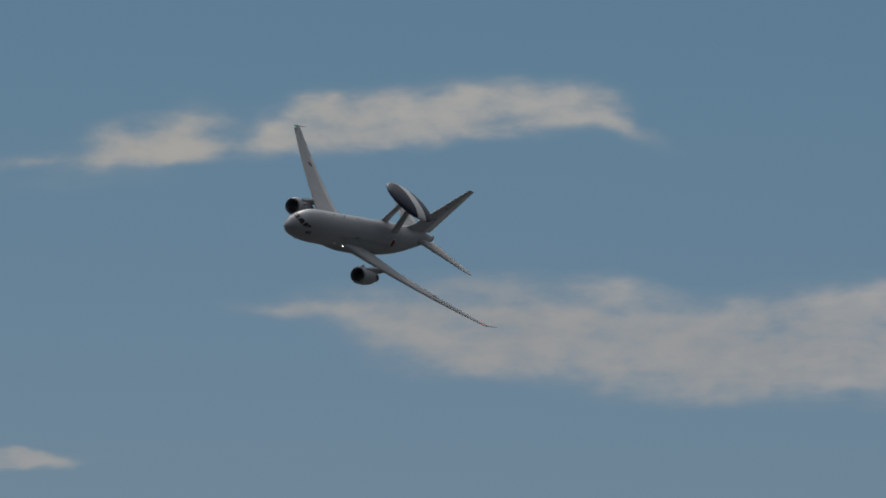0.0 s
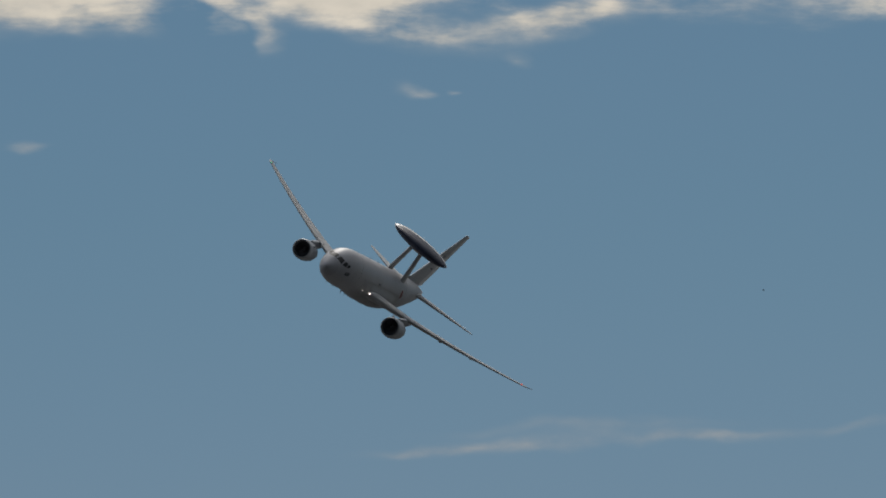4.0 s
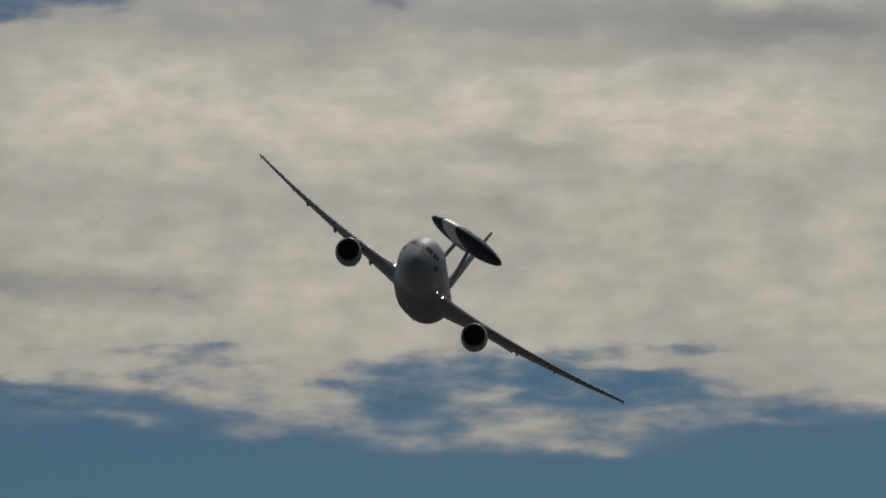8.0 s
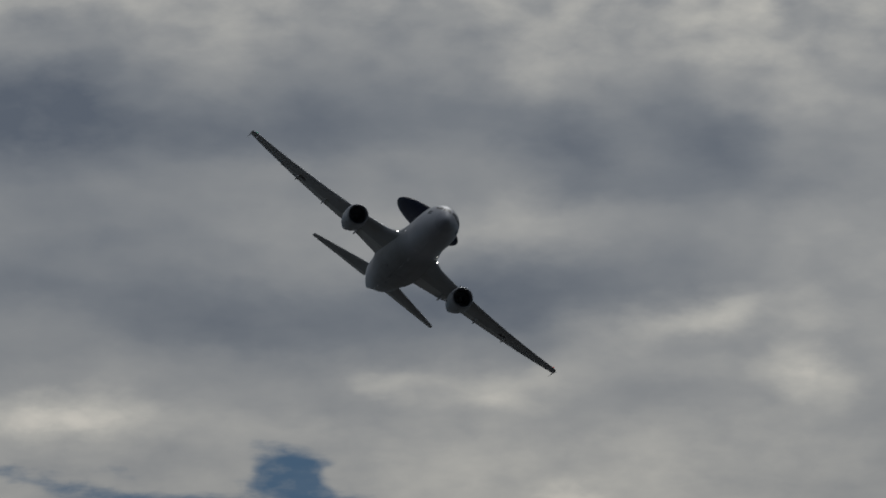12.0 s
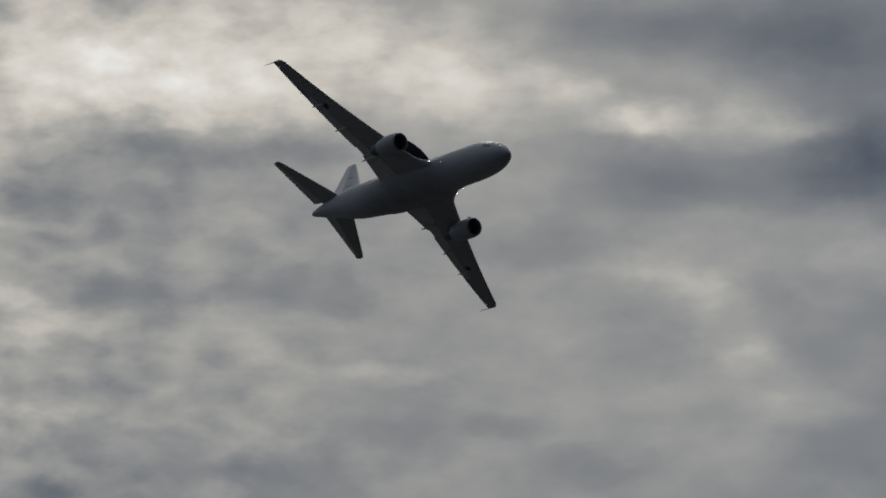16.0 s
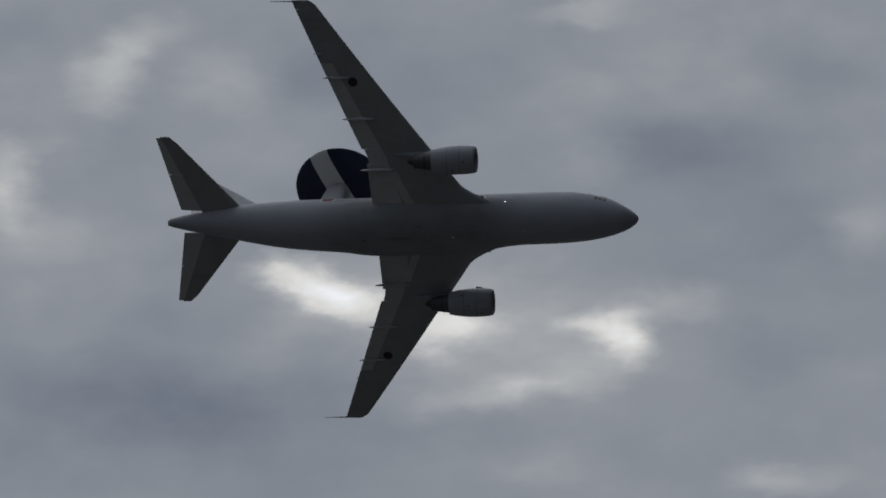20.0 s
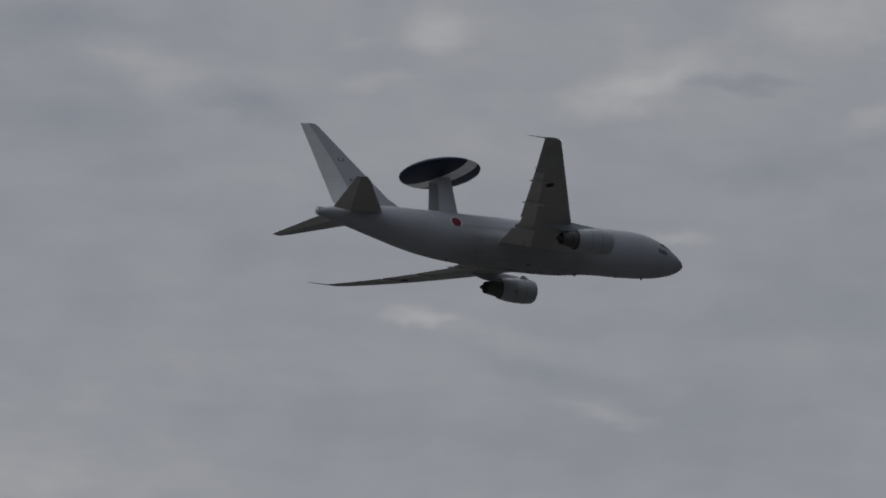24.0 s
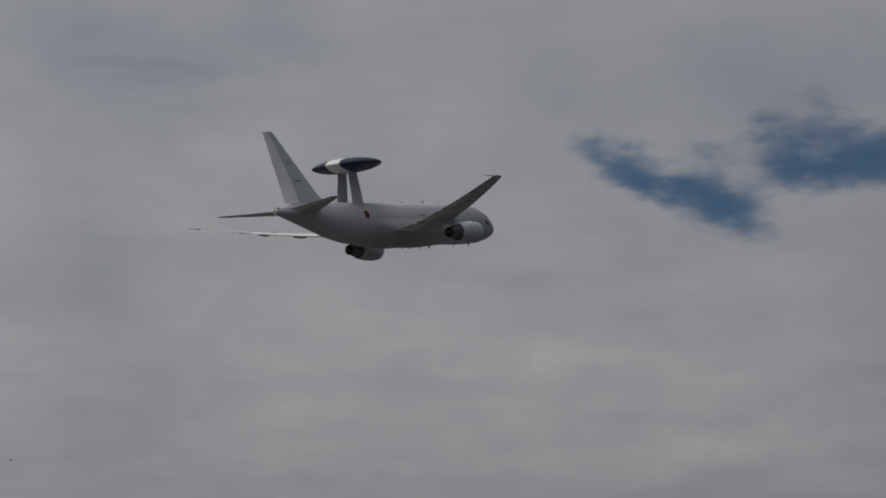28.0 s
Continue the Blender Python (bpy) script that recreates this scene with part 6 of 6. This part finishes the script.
def build_tail():
    for side in (1, -1):
        plane = wing_piece("tailplane", tail_place, side, 0.7, 9.4, 0.0, 0.66, WING_PAINT, jet, -0.01, 12, "swept grey tailplane", under=UNDER_PAINT)
        wing_piece("elevator", tail_place, side, 1.3, 5.2, 0.65, 1.0, FLAP_PAINT, plane, -0.01, out=-0.006)
        wing_piece("elevator", tail_place, side, 5.24, 9.3, 0.65, 1.0, FLAP_PAINT, plane, -0.01, out=-0.006)

    def fin_ring(z, x0, x1):
        u = (z - 2.0) / 9.4
        front, back = 37.0 + 1.02 * (z - 2.0), 45.4 + 0.343 * (z - 2.0)
        if z > 11.1:
            front += 0.18 * ((z - 11.1) / 0.3) ** 2
        chord = back - front
        thick = (0.105 - 0.015 * u) * (0.985 if x0 > 0.1 else 1.0)
        xs = [x0 + (x1 - x0) * (0.5 - 0.5 * math.cos(math.pi * k / 12)) for k in range(13)]
        half = [foil(x, thick, 0)[0] * chord for x in xs]
        return [(24 - front - x * chord, h, z) for x, h in zip(xs, half)] + [(24 - front - x * chord, -h, z) for x, h in reversed(list(zip(xs, half)))]
    levels = [1.6, 2.4, 3.5, 5, 6.5, 8, 9.5, 10.6, 11.1, 11.25, 11.36]
    fin = linked("fin", *skin([fin_ring(z, 0, 0.66 - 0.016 * (z - 2)) for z in levels]), TAIL_PAINT, jet, 40, "tall swept grey tail fin")
    for z0, z1 in ((2.1, 6.6), (6.61, 11.3)):
        linked("rudder", *skin([fin_ring(z, 0.645 - 0.016 * (z - 2), 1.0) for z in [z0 + (z1 - z0) * k / 4 for k in range(5)]]), FIN_PAINT, fin, 40, "pale grey rudder")
    # low fillet ahead of the fin
    rings = [[(24 - s, w * v, z) for v, z in ((-1, 2.0), (-0.6, 2.0 + 0.6 * h), (0, 2.0 + h), (0.6, 2.0 + 0.6 * h), (1, 2.0))] for s, w, h in ((35.9, 0.05, 0.2), (37.0, 0.12, 0.5), (38.2, 0.26, 1.25))]
    linked("fin_fillet", *skin(rings), PAINT, fin)
    for side in (1, -1):
        for k, (s, z, long, tall, mat) in enumerate(((41.9, 5.0, 0.13, 0.24, MARK_DARK), (42.1, 5.0, 0.13, 0.24, MARK_DARK), (42.48, 5.0, 0.13, 0.24, MARK_DARK), (42.68, 5.0, 0.13, 0.24, MARK_DARK),
                                                    (42.88, 5.0, 0.13, 0.24, MARK_DARK), (43.08, 5.0, 0.13, 0.24, MARK_DARK),
                                                    (43.6, 7.18, 0.8, 0.12, MARK_FAINT), (43.62, 7.4, 0.16, 0.3, MARK_FAINT), (44.2, 7.4, 0.2, 0.3, MARK_FAINT))):
            front, chord = 37.0 + 1.02 * (z - 2.0), 45.4 + 0.343 * (z - 2.0) - 37.0 - 1.02 * (z - 2.0)
            verts = []
            for o in (0.014, -0.03):
                for ds, dz in ((0, -tall / 2), (long, -tall / 2), (long, tall / 2), (0, tall / 2)):
                    zz = z + dz
                    f = 37.0 + 1.02 * (zz - 2.0)
                    c = 45.4 + 0.343 * (zz - 2.0) - f
                    x = (s + ds - f) / c
                    verts.append((24 - s - ds, side * (foil(x, 0.105 - 0.015 * (zz - 2) / 9.4, 0)[0] * c + o), zz))
            linked("emblem" if k > 5 else "serial_bar", verts, [(0, 1, 2, 3), (4, 5, 6, 7), (0, 1, 5, 4), (1, 2, 6, 5), (2, 3, 7, 6), (3, 0, 4, 7)], mat, fin, 0)


# ---- the turning radar dome on its two struts ----
DOME_AT = (24 - 31.07, 0.0, 7.08)


def build_dome():
    for side in (1, -1):
        rings = []
        for i in range(7):
            u = i / 6
            z = 1.7 + 5.0 * u
            y = side * (1.3 - 0.55 * u)
            s0, c = 30.15 + 0.1 * u, 2.5 - 0.65 * u ** 0.6
            xs = [0.5 - 0.5 * math.cos(math.pi * k / 8) for k in range(9)]
            ring = [(24 - s0 - x * c, y + foil(x, 0.2, 0)[0] * c, z) for x in xs] + [(24 - s0 - x * c, y - foil(x, 0.2, 0)[0] * c, z) for x in reversed(xs[1:-1])]
            rings.append(ring)
        linked("dome_strut", *skin(rings), STRUT_PAINT, jet, 40, "slanting grey strut under the dome")
    dome = new("radar_dome")
    dome.parent = jet
    dome.location = DOME_AT
    tagged(dome, label="flat round radar dome, black with one pale band")

    def height(r):
        u = min(1.0, r / 4.57)
        return 0.92 * (max(0.0, 1 - u ** 2.3)) ** 0.62

    def shell(name, x_cut, material, label):
        """The dome's part between two straight cuts across it, seen from its axis."""
        lo, hi = x_cut
        lines = 24
        rings = []
        for i in range(lines + 1):
            # denser towards the rim
            y = lo + (hi - lo) * i / lines
            if lo < -4:
                y = lo + (hi - lo) * (1 - math.cos(math.pi / 2 * i / lines))
            elif hi > 4:
                y = lo + (hi - lo) * math.sin(math.pi / 2 * i / lines)
            half = math.sqrt(max(1e-6, 4.57**2 - y * y))
            xs = [half * math.sin(math.pi / 2 * (2 * k / 32 - 1)) for k in range(33)]
            ring = [(x, y, height(math.hypot(x, y))) for x in xs] + [(x, y, -height(math.hypot(x, y))) for x in reversed(xs[1:-1])]
            rings.append(ring)
        return linked(name, *skin(rings), material, dome, 60, label)
    shell("dome_half", (-4.57, -0.99), DOME_DARK, "glossy black dome half")
    shell("dome_half", (0.99, 4.57), DOME_DARK, "glossy black dome half")
    shell("dome_band", (-0.985, 0.985), DOME_PALE, "pale grey band across the dome")
    rings = [[(r * math.cos(2 * math.pi * k / 24), r * math.sin(2 * math.pi * k / 24), z) for k in range(24)] for z, r in ((-0.7, 1.1), (-0.95, 1.05), (-1.02, 0.9))]
    linked("dome_hub", *skin(rings), STRUT_PAINT, dome)
    return dome


build_wing(1)
build_wing(-1)
build_engine(1)
build_engine(-1)
build_tail()
radar_dome = build_dome()


# ---- birds, far off ----
def build_bird(span):
    """A small dark bird: body, head, tail and two raised wings."""
    bird = new("bird")
    tagged(bird, label="small dark bird with raised wings, far off in flight", category="bird", group="birds in the sky")
    rings = [[(x * span, r * span * math.cos(2 * math.pi * k / 10), r * span * math.sin(2 * math.pi * k / 10)) for k in range(10)]
             for x, r in ((-0.2, 0.02), (-0.12, 0.05), (0.0, 0.075), (0.12, 0.06), (0.2, 0.03))]
    linked("body", *skin(rings), FEATHER, bird)
    rings = [[((0.22 + x) * span, r * span * math.cos(2 * math.pi * k / 8), 0.02 * span + r * span * math.sin(2 * math.pi * k / 8)) for k in range(8)]
             for x, r in ((-0.05, 0.02), (0.0, 0.045), (0.05, 0.035), (0.12, 0.006))]
    linked("head", *skin(rings), FEATHER, bird)
    linked("tail", [(x * span, y * span, z * span) for z in (0.0, 0.012) for x, y in ((-0.16, -0.03), (-0.16, 0.03), (-0.36, 0.07), (-0.36, -0.07))],
           [(0, 1, 2, 3), (4, 5, 6, 7), (0, 1, 5, 4), (1, 2, 6, 5), (2, 3, 7, 6), (3, 0, 4, 7)], FEATHER, bird, 0)
    for side in (1, -1):
        rings = []
        for y, z, x, c in ((0.04, 0.03, 0.1, 0.2), (0.22, 0.13, 0.12, 0.19), (0.38, 0.16, 0.05, 0.14), (0.5, 0.13, -0.06, 0.04)):
            rings.append([((x - c * u) * span, side * y * span, (z + h) * span) for u, h in ((0, 0.0), (0.4, 0.015), (1, 0.0), (0.4, -0.005))])
        linked("wing", *skin(rings), FEATHER, bird)
    return bird


birds = [build_bird(0.75), build_bird(0.6), build_bird(0.6)]


# ---- movement ----
def motions():
    walk(jet, [
        (0.0, pose(-12.95, 1280.51, 161.65, -45.42, 1.87, -116.41)),
        (0.5, pose(-46.72, 1256.06, 160.45, -45.47, 2.31, -113.68)),
        (1.0, pose(-78.91, 1230.69, 159.54, -45.49, 2.47, -110.70)),
        (1.5, pose(-107.81, 1204.64, 158.72, -45.44, 2.40, -107.75)),
        (2.0, pose(-134.03, 1177.60, 157.91, -45.32, 2.22, -104.61)),
        (2.5, pose(-157.50, 1149.56, 156.63, -44.99, 1.98, -101.28)),
        (3.0, pose(-177.30, 1121.18, 156.15, -44.17, 1.74, -98.14)),
        (3.5, pose(-194.24, 1092.24, 156.13, -43.26, 1.51, -95.17)),
        (4.0, pose(-208.33, 1062.71, 156.57, -42.16, 1.31, -92.37)),
        (4.5, pose(-219.72, 1033.07, 157.43, -41.45, 1.21, -89.60)),
        (5.0, pose(-230.66, 1003.06, 158.11, -40.20, 1.10, -87.01)),
        (5.5, pose(-238.55, 971.69, 158.57, -38.67, 0.87, -84.48)),
        (6.0, pose(-243.70, 939.38, 159.25, -37.06, 0.68, -82.23)),
        (6.5, pose(-247.13, 908.37, 160.43, -35.75, 0.69, -80.07)),
        (7.0, pose(-248.10, 879.50, 161.84, -34.98, 1.02, -78.22)),
        (7.5, pose(-247.54, 851.24, 163.54, -34.73, 1.57, -76.54)),
        (8.0, pose(-245.17, 822.03, 165.33, -34.72, 1.95, -74.82)),
        (8.5, pose(-240.32, 791.26, 166.82, -34.79, 2.11, -72.89)),
        (9.0, pose(-232.85, 760.29, 168.08, -34.96, 2.13, -71.32)),
        (9.5, pose(-224.42, 735.83, 169.96, -35.26, 2.32, -69.73)),
        (10.0, pose(-221.38, 729.01, 177.10, -35.60, 2.80, -68.27)),
        (10.5, pose(-223.18, 751.07, 190.16, -35.85, 3.10, -66.58)),
        (11.0, pose(-231.53, 799.58, 212.33, -35.90, 3.43, -65.39)),
        (11.5, pose(-242.67, 865.05, 237.30, -35.85, 3.40, -63.57)),
        (12.0, pose(-251.80, 929.30, 264.12, -35.77, 3.28, -61.67)),
        (12.5, pose(-251.40, 981.98, 288.34, -35.80, 3.13, -60.37)),
        (13.0, pose(-239.52, 1004.80, 304.76, -35.86, 3.31, -59.16)),
        (13.5, pose(-230.30, 1052.36, 329.11, -35.77, 3.47, -57.59)),
        (14.0, pose(-214.42, 1085.90, 349.58, -35.68, 3.65, -55.96)),
        (14.5, pose(-192.19, 1105.45, 365.95, -35.77, 3.58, -54.11)),
        (15.0, pose(-166.10, 1109.35, 375.68, -35.79, 3.68, -52.22)),
        (15.5, pose(-132.17, 1097.12, 381.30, -35.81, 3.79, -50.24)),
        (16.0, pose(-92.96, 1064.36, 379.57, -35.83, 3.73, -48.73)),
        (16.5, pose(-50.21, 1018.83, 373.07, -35.96, 3.55, -46.86)),
        (17.0, pose(-5.25, 968.88, 364.68, -36.15, 3.47, -44.77)),
        (17.5, pose(41.38, 919.01, 355.91, -36.47, 3.49, -42.76)),
        (18.0, pose(89.45, 870.07, 346.91, -36.92, 3.54, -40.79)),
        (18.5, pose(138.82, 822.31, 337.70, -37.36, 3.58, -38.77)),
        (19.0, pose(189.47, 776.38, 328.62, -37.75, 3.42, -37.13)),
        (19.5, pose(241.47, 732.56, 320.12, -38.20, 2.89, -34.67)),
        (20.0, pose(294.82, 691.03, 312.60, -38.60, 2.03, -32.98)),
        (20.5, pose(349.54, 651.86, 306.14, -36.81, 1.52, -31.64)),
        (21.0, pose(407.64, 618.39, 301.68, -28.10, 1.87, -31.08)),
        (21.5, pose(464.95, 583.41, 295.94, -20.94, 0.97, -29.88)),
        (22.0, pose(523.65, 550.18, 291.57, -13.92, -0.34, -29.17)),
        (22.5, pose(577.95, 512.89, 286.40, -5.36, -2.59, -28.66)),
        (23.0, pose(636.56, 479.87, 285.14, -3.93, -3.50, -29.34)),
        (23.5, pose(696.88, 447.82, 285.60, -4.27, -3.99, -29.46)),
        (24.0, pose(758.20, 415.88, 287.14, -4.37, -4.59, -29.40)),
        (24.5, pose(821.04, 384.20, 289.94, -4.25, -5.24, -30.14)),
        (25.0, pose(885.13, 352.62, 293.82, -4.05, -5.97, -30.09)),
        (25.5, pose(945.86, 319.56, 297.38, -3.69, -6.87, -30.04)),
        (26.0, pose(994.81, 283.07, 298.36, -2.99, -7.98, -29.95)),
        (26.5, pose(1025.00, 242.67, 295.26, -2.14, -9.00, -29.94)),
        (27.0, pose(1036.47, 199.90, 288.56, -1.23, -9.89, -29.63)),
        (27.5, pose(1034.56, 156.86, 279.80, -0.39, -10.75, -29.88)),
        (28.0, pose(1023.68, 114.78, 270.17, 0.26, -11.65, -30.22)),
    ])
    # the birds cross slowly; each row: where it is at a time, and how fast it goes
    for bird, t0, (x, y, z), (u, v, w), heading in ((birds[0], 14.5, (-177.4, 835.9, 286.4), (5.64, 0.96, 0.0), 9),
                                                  (birds[1], 2.5, (-149.8, 979.0, 141.9), (4.11, 0.54, 0.0), 7),
                                                  (birds[2], 28.0, (964.2, 154.1, 225.5), (-0.43, 4.12, 0.0), 95)):
        walk(bird, [(t, pose(x + u * (t - t0), y + v * (t - t0), z + w * (t - t0), 0, 0, heading)) for t in (0.0, 14.0, 28.0)])
    # the dome turns clockwise, seen from above, one turn in ten to twelve seconds
    turn_at = [0, 1.4, 7, 8, 20, 20.5, 22.5, 25.3, 26.1, 28]
    turned_to = [70, 21, -172, -210, -655, -671, -741, -824, -848, -889]
    walk(radar_dome, [(k * 1.0, pose(*DOME_AT, 0, 0, float(np.interp(k, turn_at, turned_to)))) for k in range(29)])


motions()
